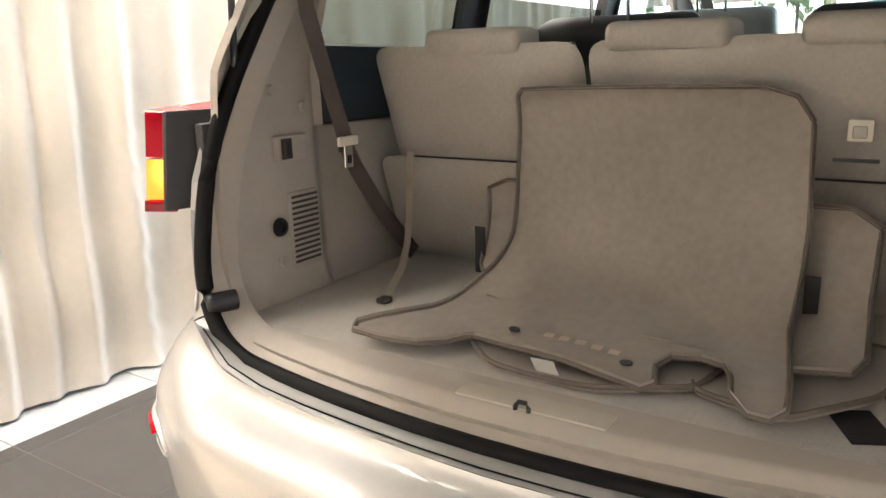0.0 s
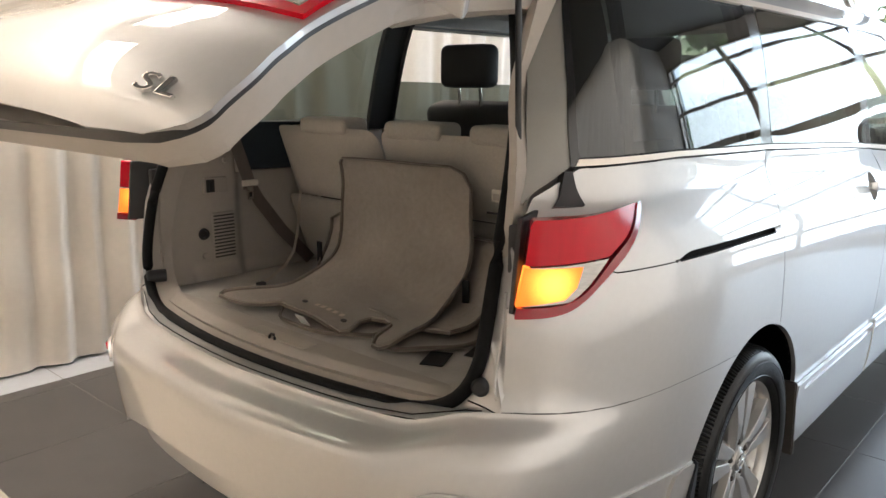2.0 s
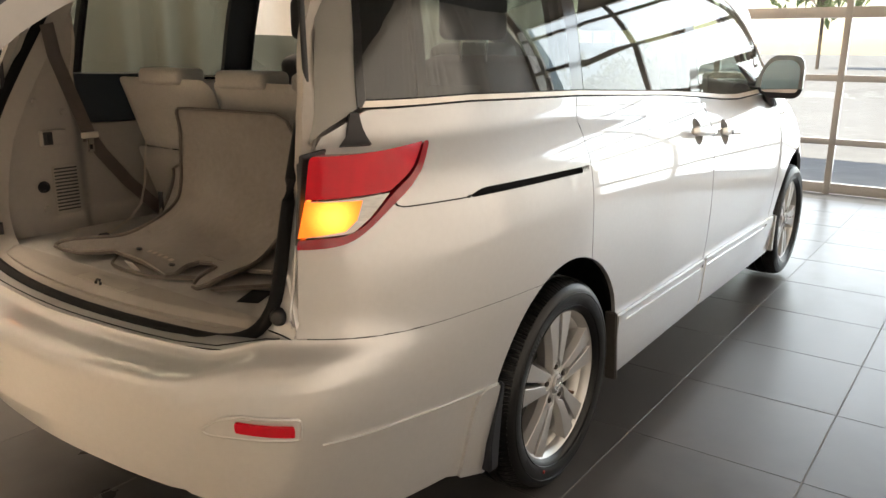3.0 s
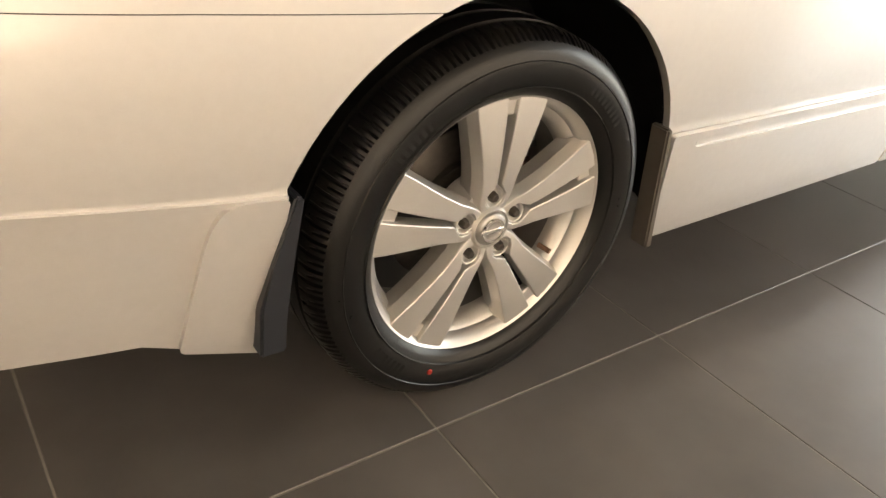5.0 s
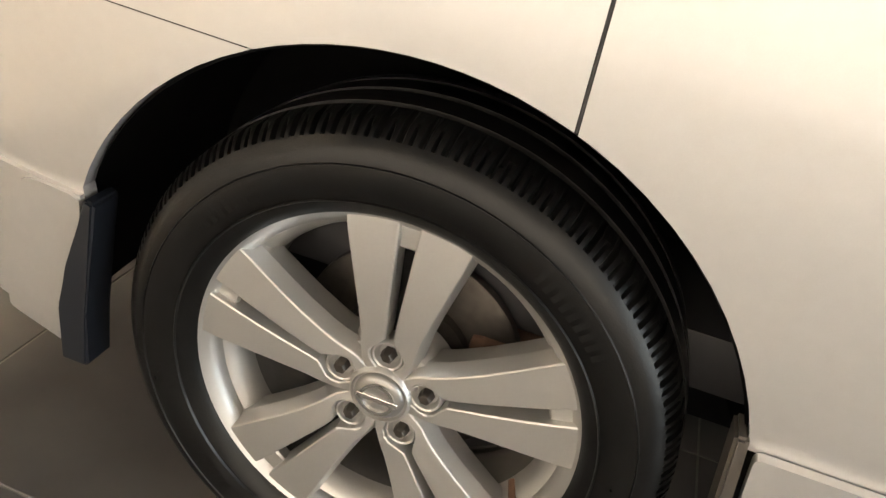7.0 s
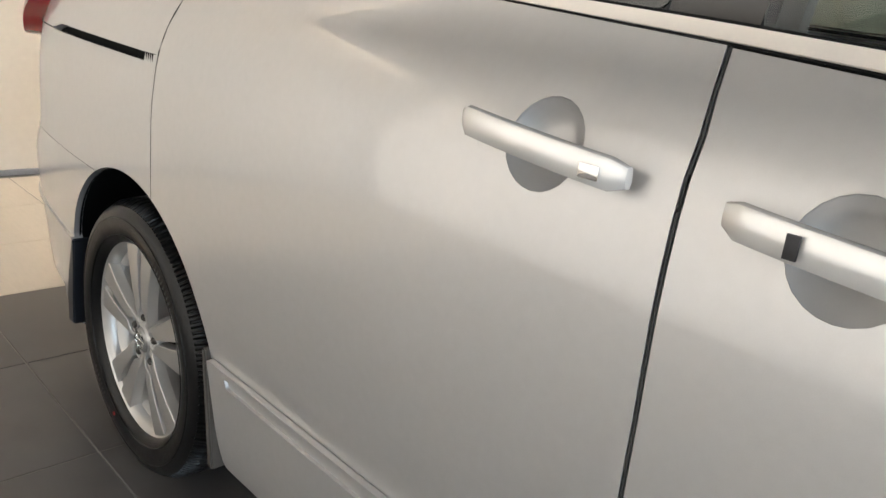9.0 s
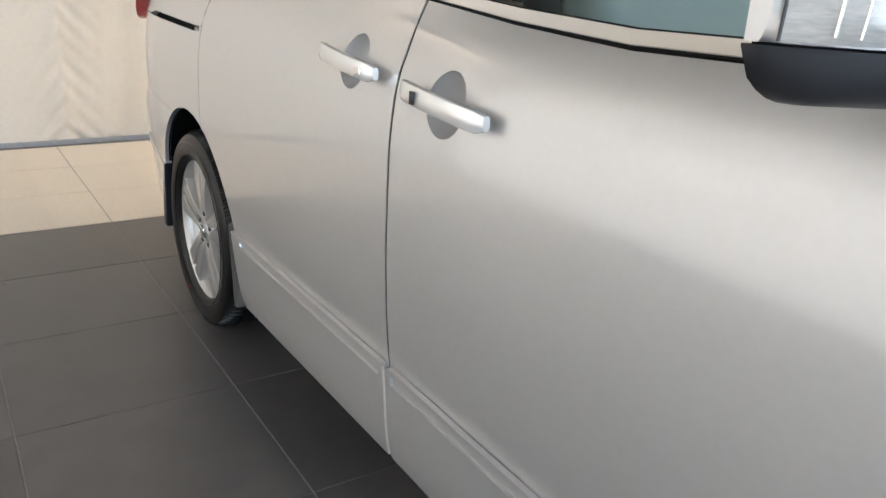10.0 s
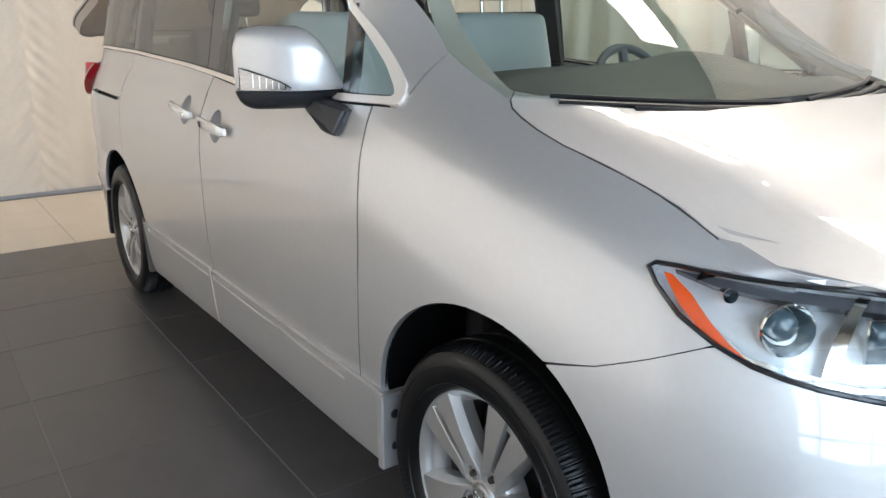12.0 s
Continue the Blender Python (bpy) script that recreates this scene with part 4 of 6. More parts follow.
        bmesh.ops.transform(bm, matrix=rot, verts=bm.verts)
        out["slot_end", k] = (bm, ALLOY)
    bm = lathe_bm([(.0, -.085), (.034, -.085), (.036, -.089), (.039, -.086), (.044, -.074), (.068, -.070), (.076, -.055), (.078, -.02), (.0, -.02)], 60)
    out["hub"] = (bm, ALLOY)
    bm = lathe_bm([(.0, -.094), (.018, -.094), (.0265, -.0925), (.0315, -.088), (.033, -.080)], 40)
    out["centre_cap"] = (bm, mat("cap_grey", (.30, .29, .28), .35, .6, coat=.6))
    bm = lathe_bm([(.0175, -.0940), (.0180, -.0962), (.0225, -.0962), (.0230, -.0936)], 40)
    box_bm(-.026, .026, -.0966, -.093, -.0042, .0042, .001, 1, bm)
    out["cap_emblem"] = (bm, CHROME)
    out["brake_disc"] = (lathe_bm([(.04, -.004), (.085, -.004), (.087, .008), (.145, .008), (.150, .011), (.150, .024), (.145, .026), (.06, .026)], 64), STEEL)
    bm = box_bm(.075, .165, .0, .062, -.055, .065, .014)
    out["brake_caliper"] = (bm, RUST)
    bm = tube_bm([(.178, -.035, -.105), (.185, -.062, -.108)], .0055, 8)
    out["valve_stem"] = (bm, RUST)
    out["hub_carrier"] = (lathe_bm([(0, .03), (.10, .03), (.12, .06), (.06, .14), (0, .14)], 24), DARK)
    return out


wheel_set = wheel_meshes()
wheel_data = {}
for key, (bm, m) in wheel_set.items():
    nm = key if isinstance(key, str) else key[0]
    o = part(nm, bm, m)
    if nm == "spoke":
        o.data.set_sharp_from_angle(angle=radians(14))
    wheel_data[key] = o.data
    bpy.data.objects.remove(o)
for x, y, z, spin, flip in ((0, -.832, .350, 0, 1), (3.0, -.832, .356, 22, 1), (0, .832, .350, 0, -1), (3.0, .832, .356, 0, -1)):
    w = new("wheel")
    w.parent = van
    w.location = (x, y, z)
    w.rotation_euler = (0, radians(spin), 0 if flip > 0 else math.pi)
    tagged(w, "five twin-spoke alloy wheel with a black tyre")
    for key, me in wheel_data.items():
        nm = key if isinstance(key, str) else key[0]
        o = new(nm, me)
        o.parent = w
    if flip > 0 and x == 0:
        bm = lathe_bm([(0, -.1195), (.0045, -.1195), (.0055, -.1165)], 12)
        bmesh.ops.translate(bm, vec=(-.117, 0, -.250), verts=bm.verts)
        part("paint_mark", bm, mat("red_paint_mark", (.30, .02, .015), .6), w, "red paint dot")


# mud flaps
def flap(pts, y0, y1, label, material, flip):
    bm = bmesh.new()
    a = [bm.verts.new((x, -flip * y0, z)) for x, z in pts]
    b = [bm.verts.new((x, -flip * y1, z)) for x, z in pts]
    n = len(pts)
    bm.faces.new(a)
    bm.faces.new(b[::-1])
    for i in range(n):
        bm.faces.new((a[i], a[(i + 1) % n], b[(i + 1) % n], b[i]))
    bmesh.ops.bevel(bm, geom=bm.edges[:], offset=.004, segments=2, affect='EDGES')
    part("mud_flap", bm, material, van, label)


NAVY = mat("flap_edge_black", (.008, .010, .015), .42, grain=.1)
for flip, _ in SIDES:
    flap([(-.380, .503), (-.366, .498), (-.390, .33), (-.391, .247), (-.432, .247), (-.432, .33), (-.412, .40)], .900, .949, "dark mud flap behind the rear wheel", NAVY, flip)
    flap([(.37, .49), (.385, .49), (.42, .225), (.40, .225)], .908, .952, "grey-brown mud flap ahead of the rear wheel", mat("flap_grey", (.085, .075, .065), .45, .2, grain=.1), flip)
    flap([(2.598, .455), (2.628, .455), (2.622, .244), (2.598, .244)], .80, .952, "silver mud flap behind the front wheel", PAINT, flip)
    for z in (.40, .31):
        bm = lathe_bm([(0, -.004), (.010, -.004), (.012, 0)], 12)
        bmesh.ops.rotate(bm, matrix=Matrix.Rotation(radians(90), 3, 'Z'), verts=bm.verts)
        bmesh.ops.translate(bm, vec=(2.629, -flip * .915, z), verts=bm.verts)
        part("flap_bolt", bm, BLACK, van)
    surface_panel("bumper_flap", rounded([(-.386, .497), (-.40, .503), (-.467, .506), (-.494, .471), (-.513, .383), (-.536, .275), (-.410, .231), (-.408, .32), (-.397, .42)], [.005, 0, .03, .05, 0, .01, .012, .02, .02]), skin, van, PAINT, flip=flip, off=.010, lip=.012, du=.03, dv=.03)
    surface_panel("bumper_crease", [(-.388, .494), (-.48, .500), (-.72, .523), (-.90, .531), (-.90, .5335), (-.72, .532), (-.48, .509), (-.388, .503)], skin, van, PAINT, flip=flip, off=.006, lip=.015, du=.04, dv=.02)
    surface_panel("reflector_recess", rounded([(-.940, .553), (-.940, .605), (-1.10, .620), (-1.165, .585), (-1.15, .574)], [.015, .015, .05, .01, .01]), skin, van, PAINT, flip=flip, off=.004, lip=.01, du=.03, dv=.015)
    pocket = dense(rounded([(-.942, .556), (-.942, .606), (-1.10, .623), (-1.170, .588), (-1.15, .574)], [.012, .012, .05, .02, .01]), .012)
    part("pocket_rim", tube_bm([(p.x - .002, flip * (p.y - .002), p.z) for p in [bumper_skin(u, z) for u, z in pocket]], .0042, 6, closed=True), PAINT, van)
    surface_panel("reflector", rounded([(-.953, .569), (-.953, .594), (-1.078, .611), (-1.078, .587)], .006), skin, van, REDLENS, flip=flip, off=.012, lip=.016, du=.03, dv=.015, label="red rear reflector")
    surface_panel("rail_channel", rounded([(-.55, 1.02), (.136, 1.012), (.136, 1.055), (-.48, 1.068)], .01), skin, van, DARK, flip=flip, off=-.022, lip=.01)
    surface_panel("lamp_seam", [(-.777, 1.058), (-.768, 1.047), (-.75, 1.042), (-.528, 1.0375), (-.528, 1.0405), (-.75, 1.0450), (-.764, 1.049), (-.773, 1.060)], skin, van, DARK, flip=flip, off=.0006, lip=.004, dv=.02)
    surface_panel("rear_pillar_cover", [(-.828, 1.262), (-.800, 1.262), (-.826, 1.425), (-.866, 1.58), (-.884, 1.665), (-.914, 1.67), (-.895, 1.58), (-.854, 1.425)], skin, van, GLOSSBLACK, flip=flip, off=.004, lip=.02, dv=.03, du=.03)

    surface_panel("lamp_wedge", [(-.888, 1.178), (-.80, 1.178), (-.818, 1.215), (-.828, 1.250), (-.852, 1.250), (-.865, 1.20)], skin, van, TRIMDARK, flip=flip, off=.012, lip=.03, dv=.02, du=.02)

# door handles in their scoops
for flip, _ in SIDES:
    for (cx, cz, xa, xb, za, zb), r in zip(SCOOPS, (.0545, .0565)):
        bm = bmesh.new()
        rows = []
        for i in range(7):
            q = i / 6
            row = []
            for k in range(28):
                a = 2 * math.pi * k / 28
                u, z = cx + r * q * math.cos(a), cz + r * q * math.sin(a)
                p = skin(u, z)
                row.append(bm.verts.new((p.x, flip * (p.y + .034 * (1 - q ** 3) + .0015), p.z)))
            rows.append(row)
        for p, q in zip(rows[:-1], rows[1:]):
            for k in range(28):
                bm.faces.new((p[k], p[(k + 1) % 28], q[(k + 1) % 28], q[k]))
        part("handle_scoop", bm, PAINT, van)
        bm = bmesh.new()
        n = 14
        rows = []
        for i in range(n + 1):
            q = i / n
            x = xa + (xb - xa) * q
            z = za + (zb - za) * q
            e = min(1, max(0, 1 - abs(2 * q - 1) ** 14) ** .5 + .35)
            h = .0185 * (.45 + .55 * e)
            base = skin(x, z).y
            out = .020 + .014 * math.sin(math.pi * q) ** .3
            t = .010 * (.4 + .6 * e)
            ring = []
            for k in range(12):
                a = 2 * math.pi * k / 12
                ca, sa = math.cos(a), math.sin(a)
                ring.append(bm.verts.new((x, flip * (base - out - t * math.copysign(abs(ca) ** .6, ca)), z + h * math.copysign(abs(sa) ** .7, sa))))
            rows.append(ring)
        for p, q in zip(rows[:-1], rows[1:]):
            for k in range(12):
                bm.faces.new((p[k], p[(k + 1) % 12], q[(k + 1) % 12], q[k]))
        bm.faces.new(rows[0][::-1])
        bm.faces.new(rows[-1])
        hd = part("door_handle", bm, HANDLE, van, "silver pull handle")
        if xa > 1.3:
            x, z = xa + .075, za - .006
            y = flip * (skin(x, z).y - .0475)
            part("key_slot", box_bm(x - .006, x + .006, y - .002, y + .002, z - .011, z + .011, .001), BLACK, hd)
        else:
            x, z = xb - .035, zb + .001
            y = flip * (skin(x, z).y - .0415)
            part("touch_button", box_bm(x - .013, x + .013, y - .002, y + .002, z - .008, z + .008, .002), CHROME, hd)


# wing mirrors
MTOP = smooth_curve([(0, 1.215), (.03, 1.240), (.165, 1.308), (.31, 1.346), (.42, 1.356), (.72, 1.357), (.88, 1.349), (.96, 1.334), (1, 1.30)])
MBOT = smooth_curve([(0, 1.176), (.2, 1.156), (.35, 1.143), (.8, 1.144), (.94, 1.160), (1, 1.190)])


def mirror(flip):
    def shell(zlo, zhi, grow, open_back=False):
        bm = bmesh.new()
        rows = []
        for i in range(21):
            s = (i / 20) ** .9
            y = -.857 - .243 * s
            top, bot = MTOP(s), MBOT(s)
            deep = .115 * (1 - .75 * s ** 3.5) * (.72 + .28 * math.sin(math.pi * s))
            row = []
            for k in range(25):
                a = math.pi * k / 24
                zz = bot + (top - bot) * (0.5 - 0.5 * math.copysign(abs(math.cos(a)) ** .62, math.cos(a)))
                xx = 2.175 + .06 * (1 - s) + deep * math.sin(a) ** .62
                zz = min(max(zz, zlo), zhi)
                row.append(bm.verts.new((xx + grow, flip * (y), zz)))
            rows.append(row)
        for p, q in zip(rows[:-1], rows[1:]):
            for k in range(24):
                bm.faces.new((p[k], p[k + 1], q[k + 1], q[k]))
        bm.faces.new(rows[-1])
        bm.faces.new(rows[0][::-1])
        for p, q in zip(rows[:-1], rows[1:]):
            bm.faces.new((p[24], p[0], q[0], q[24]))
        bmesh.ops.remove_doubles(bm, verts=bm.verts, dist=.0004)
        bmesh.ops.dissolve_degenerate(bm, edges=bm.edges, dist=.0003)
        return bm
    m = part("wing_mirror", shell(1.194, 1.5, 0.0), PAINT, van, "silver wing mirror with a black base")
    part("lower_cover", shell(1.0, 1.192, -.002), BLACK, m)
    bm = bmesh.new()
    o = rounded([(-.885, 1.172), (-1.08, 1.172), (-1.083, 1.30), (-1.05, 1.335), (-.94, 1.33), (-.895, 1.27)], .03)
    vs = [bm.verts.new((2.172 + .22 * (-.845 - y) * -.22 + (.055 * (1 - (-.845 - y) / .27)), flip * y, z)) for y, z in o]
    bm.faces.new(vs)
    part("mirror_glass", bm, mat("mirror_silver", (.85, .86, .87), .02, 1.0), m)
    # turn signal lens along the outer lower edge
    bm = bmesh.new()
    rows = []
    for i in range(9):
        s = .58 + .40 * i / 8
        y = -.857 - .243 * s
        deep = .115 * (1 - .75 * s ** 3.5) * (.72 + .28 * math.sin(math.pi * s))
        hi = .006 + .050 * ((s - .58) / .40) ** .8
        rows.append([bm.verts.new((2.175 + .06 * (1 - s) + deep * (1.0 + .01) * (.985 if z else .93) + .004, flip * (y - .003), 1.196 + z)) for z in (0, hi * .5, hi)])
    for p, q in zip(rows[:-1], rows[1:]):
        for k in range(2):
            bm.faces.new((p[k], p[k + 1], q[k + 1], q[k]))
    part("signal_edge", tube_bm([r[2].co.copy() for r in rows] + [rows[-1][1].co.copy(), rows[-1][0].co.copy()], .0016, 6), BLACK, m)
    for i in range(1, 7):
        a, b = rows[i][0].co.lerp(rows[i][2].co, .12), rows[i][0].co.lerp(rows[i][2].co, .88)
        part("lens_rib", tube_bm([a + Vector((.002, 0, 0)), b + Vector((.002, 0, 0))], .0014, 5), CHROME, m)
    part("turn_signal", bm, CLEARLENS, m, "clear ribbed signal lens")
    bm = bmesh.new()
    for x, y, z in [(2.225, -.90, 1.176), (2.30, -.895, 1.178), (2.31, -.94, 1.172), (2.225, -.948, 1.170), (2.25, -.90, 1.140), (2.31, -.93, 1.142), (2.30, -.90, 1.135), (2.245, -.945, 1.145)]:
        bm.verts.new((x, flip * y, z))
    for u, z in ((2.335, 1.153), (2.425, 1.153), (2.412, 1.085), (2.352, 1.090), (2.322, 1.125)):
        p = skin(u, z)
        bm.verts.new((p.x, flip * (p.y + .004), p.z))
        bm.verts.new((p.x - .012, flip * (p.y - .022), p.z - .002))
    bmesh.ops.convex_hull(bm, input=bm.verts)
    bmesh.ops.bevel(bm, geom=bm.edges[:], offset=.006, segments=2, affect='EDGES')
    part("mirror_arm", bm, BLACK, m, "black mirror arm")


for flip, _ in SIDES:
    mirror(flip)

# headlamps, grille, cowl and wipers
LAMP = [(3.344, .953), (3.353, .960), (3.389, .959), (3.477, .951), (3.558, .945), (3.635, .939), (3.685, .933), (3.80, .915), (3.95, .88), (4.02, .85), (3.95, .80), (3.765, .793), (3.667, .805), (3.607, .816), (3.56, .827), (3.501, .849), (3.423, .888), (3.368, .929)]
AMBER = [(3.372, .948), (3.388, .946), (3.433, .920), (3.476, .884), (3.516, .855), (3.555, .831), (3.532, .836), (3.469, .866), (3.419, .903)]
LAMPLENS = mat("projector_glass", (.05, .08, .10), .06, 0.0, coat=1.0)
BROWGREY = mat("lamp_brow_grey", (.10, .105, .12), .25, .5)
for flip, _ in SIDES:
    hl = surface_panel("headlamp", LAMP, skin, van, GLASSCLEAR, flip=flip, off=.004, lip=.012, du=.03, dv=.02, label="clear headlamp with an amber corner reflector")
    hl.visible_shadow = False
    big = [(3.345, .958), (3.48, .955), (3.69, .935), (3.96, .88), (4.03, .85), (3.95, .79), (3.76, .785), (3.60, .81), (3.42, .88)]
    surface_panel("lamp_housing", big, skin, hl, mat("lamp_bowl", (.88, .90, .93), .28, .35, grain=.12, scale=40), flip=flip, off=-.055, lip=-.050, du=.03, dv=.02)
    surface_panel("amber_reflector", AMBER, skin, hl, AMBERLENS, flip=flip, off=-.004, lip=.03, du=.02, dv=.015)
    edge = dense(LAMP, .02)
    pts = []
    for u, z in edge:
        p = skin(u, z)
        pts.append((p.x + .003, flip * (p.y - .002), p.z))
    part("lamp_rim", tube_bm(pts, .0045, 6, closed=True), GLOSSBLACK, hl)
    for u, z, r, n in ((3.595, .876, .046, 28), (3.735, .868, .052, 4), (3.49, .918, .013, 16)):
        p = skin(u, z)
        bowl = lathe_bm([(r, -.022), (r * .96, -.026), (r * .86, -.014), (r * .62, .02), (r * .55, .024)], n, a0=radians(45))
        lens = lathe_bm([(r * .62, .016), (r * .56, -.006), (r * .36, -.016), (0, -.020)], n, a0=radians(45))
        for name, bm, m in (("projector", bowl, CHROME), ("projector_lens", lens, LAMPLENS)):
            bmesh.ops.rotate(bm, matrix=Matrix.Rotation(radians(58), 3, 'Z'), verts=bm.verts)
            bmesh.ops.translate(bm, vec=(p.x - .030, p.y + .030, p.z), verts=bm.verts)
            bmesh.ops.scale(bm, vec=(1, flip, 1), verts=bm.verts)
            part(name, bm, m, hl)
    surface_panel("lamp_fin", [(3.655, .935), (3.672, .933), (3.690, .83), (3.668, .82)], skin, hl, CHROME, flip=flip, off=-.012, lip=.035, du=.02, dv=.02)
    surface_panel("lamp_shelf", [(3.43, .905), (3.55, .838), (3.70, .815), (3.94, .812), (3.94, .802), (3.70, .803), (3.56, .828), (3.455, .880)], skin, hl, CHROME, flip=flip, off=-.010, lip=.03, du=.02, dv=.01)
    surface_panel("brow_band", [(3.385, .956), (3.48, .949), (3.69, .930), (3.80, .912), (3.95, .877), (3.94, .864), (3.80, .897), (3.69, .915), (3.56, .927), (3.46, .938)], skin, hl, BROWGREY, flip=flip, off=-.014, lip=.02, du=.02, dv=.01)
    surface_panel("fender_corner", [(3.385, .958), (3.57, .940), (3.50, 1.0), (3.40, 1.02)], skin, van, PAINT, flip=flip, off=-.006, lip=.01, du=.03, dv=.02)
surface_panel("grille", [(4.02, .79), (4.02, .86), (4.3, .86), (4.65, .87), (4.65, .79)], skin, van, CHROME, off=.0, lip=.03)
surface_panel("grille", [(4.02, .79), (4.02, .86), (4.3, .86), (4.65, .87), (4.65, .79)], skin, van, CHROME, off=.0, lip=.03, flip=-1)


def cowl_at(x, y):
    return Vector((x, y, 1.128 + .045 * (1 - (y / .8) ** 2) - .25 * (x - 3.0)))


surface_panel("cowl_panel", [(2.80, -.74), (2.98, -.70), (3.16, -.4), (3.19, 0), (3.16, .4), (2.98, .70), (2.80, .74), (2.92, 0)], cowl_at, van, BLACK, du=.1, dv=.1)
INK = mat("wiper_black", (.006, .006, .007), .35, grain=.1)
for s, pts in ((-1, [(2.93, -.665, .030), (3.01, -.56, .034), (3.07, -.42, .030), (3.105, -.25, .022), (3.12, -.06, .012)]), (1, [(3.12, .02, .012), (3.105, .16, .020), (3.08, .30, .024), (3.04, .44, .026), (2.98, .58, .026)])):
    line = [(x, y, cowl_at(x, y).z + h) for x, y, h in pts]
    wp = part("wiper", tube_bm(line, .011, 8, flat=.6), INK, van, "black windscreen wiper")
    part("wiper_blade", tube_bm([(x - .028, y, z + .012) for x, y, z in line], .006, 6), INK, wp)
    part("wiper_arm", tube_bm([(x + .030, y * .98, z - .008) for x, y, z in line[1:-1]], .008, 6), INK, wp)


# ---- rear opening ----
def rear_x(y, z):
    """Where the body's tail would lie at that width and height."""
    w = abs(y)
    lo, hi = -1.9, -.5
    for _ in range(30):
        mid = (lo + hi) / 2
        if HALF(z) * PLAN_Y(mid) < w:
            lo = mid
        else:
            hi = mid
    return skin(lo, z).x


def rear_u(y, z):
    lo, hi = -1.9, -.5
    for _ in range(30):
        m = (lo + hi) / 2
        lo, hi = (m, hi) if HALF(z) * PLAN_Y(m) < abs(y) else (lo, m)
    return lo


def ring_of(corners, radii):
    n, out = 10, []
    r = rounded(corners, radii, n)
    for c in range(6):
        grp = r[c * (n + 1):(c + 1) * (n + 1)]
        nxt = r[((c + 1) % 6) * (n + 1)]
        out += grp[:-1] + [(grp[-1][0] + (nxt[0] - grp[-1][0]) * k / 12, grp[-1][1] + (nxt[1] - grp[-1][1]) * k / 12) for k in range(12)]
    return out


OPEN = ring_of([(-.69, .715), (.725, .722), (.720, 1.2), (.60, 1.69), (-.515, 1.69), (-.708, 1.2)], [.20, .17, .20, .12, .12, .25])
OUTER = ring_of([(-.757, .690), (.757, .690), (.758, 1.2), (.555, 1.740), (-.555, 1.740), (-.758, 1.2)], [.035, .035, .25, .10, .10, .25])
LEAN = smooth_curve([(.70, 0), (.85, .003), (1.0, .025), (1.1, .055), (1.2, .10), (1.3, .155), (1.5, .27), (1.7, .37)])
jamb_in, jamb_out, trim_in = [], [], []
for (y, z), (yo, zo) in zip(OPEN, OUTER):
    xi = -1.040 + .2 * (y - .02) ** 2 + LEAN(z)
    if zo < .80:
        q = bumper_skin(rear_u(yo, .74), .759)
        jamb_out.append(Vector((q.x + .002, yo, max(zo, q.z + .001))))
    else:
        jamb_out.append(Vector((rear_x(yo, zo) + .002, yo, zo)))
    jamb_in.append(Vector((xi, y, z)))
    trim_in.append(Vector((xi + .075, y * .985, z + (.030 if z < .85 else 0))))


def loft(loops, name, material, parent, label=""):
    bm = bmesh.new()
    rows = [[bm.verts.new(p) for p in l] for l in loops]
    n = len(rows[0])
    for a, b in zip(rows[:-1], rows[1:]):
        for i in range(n):
            bm.faces.new((a[i], a[(i + 1) % n], b[(i + 1) % n], b[i]))
    return part(name, bm, material, parent, label)


mid = [a.lerp(b, .3) + Vector((.006 * ease(.76, .85, a.z), 0, .003)) for a, b in zip(jamb_out, jamb_in)]
loft([jamb_out, mid, jamb_in], "gate_jamb", PAINT, van)
part("weather_seal", tube_bm([p + Vector((-.006, 0, 0)) for p in jamb_in], .0165, 10, closed=True), SEAL, van, "black rubber weather seal")
loft([jamb_in, [p.lerp(q, .25) for p, q in zip(jamb_in, trim_in)], trim_in], "opening_trim", TRIM, van)


def jamb_at(side, z, t):
    """A point of the jamb beside the opening, t from its inner to its outer edge."""
    k = min(range(len(jamb_in)), key=lambda i: abs(jamb_in[i].z - z) + (5 if jamb_in[i].y * side < 0 else 0) + (5 if abs(jamb_in[i].y) < .55 else 0))
    return jamb_in[k].lerp(mid[k], t / .7) if t < .7 else mid[k].lerp(jamb_out[k], (t - .7) / .3)


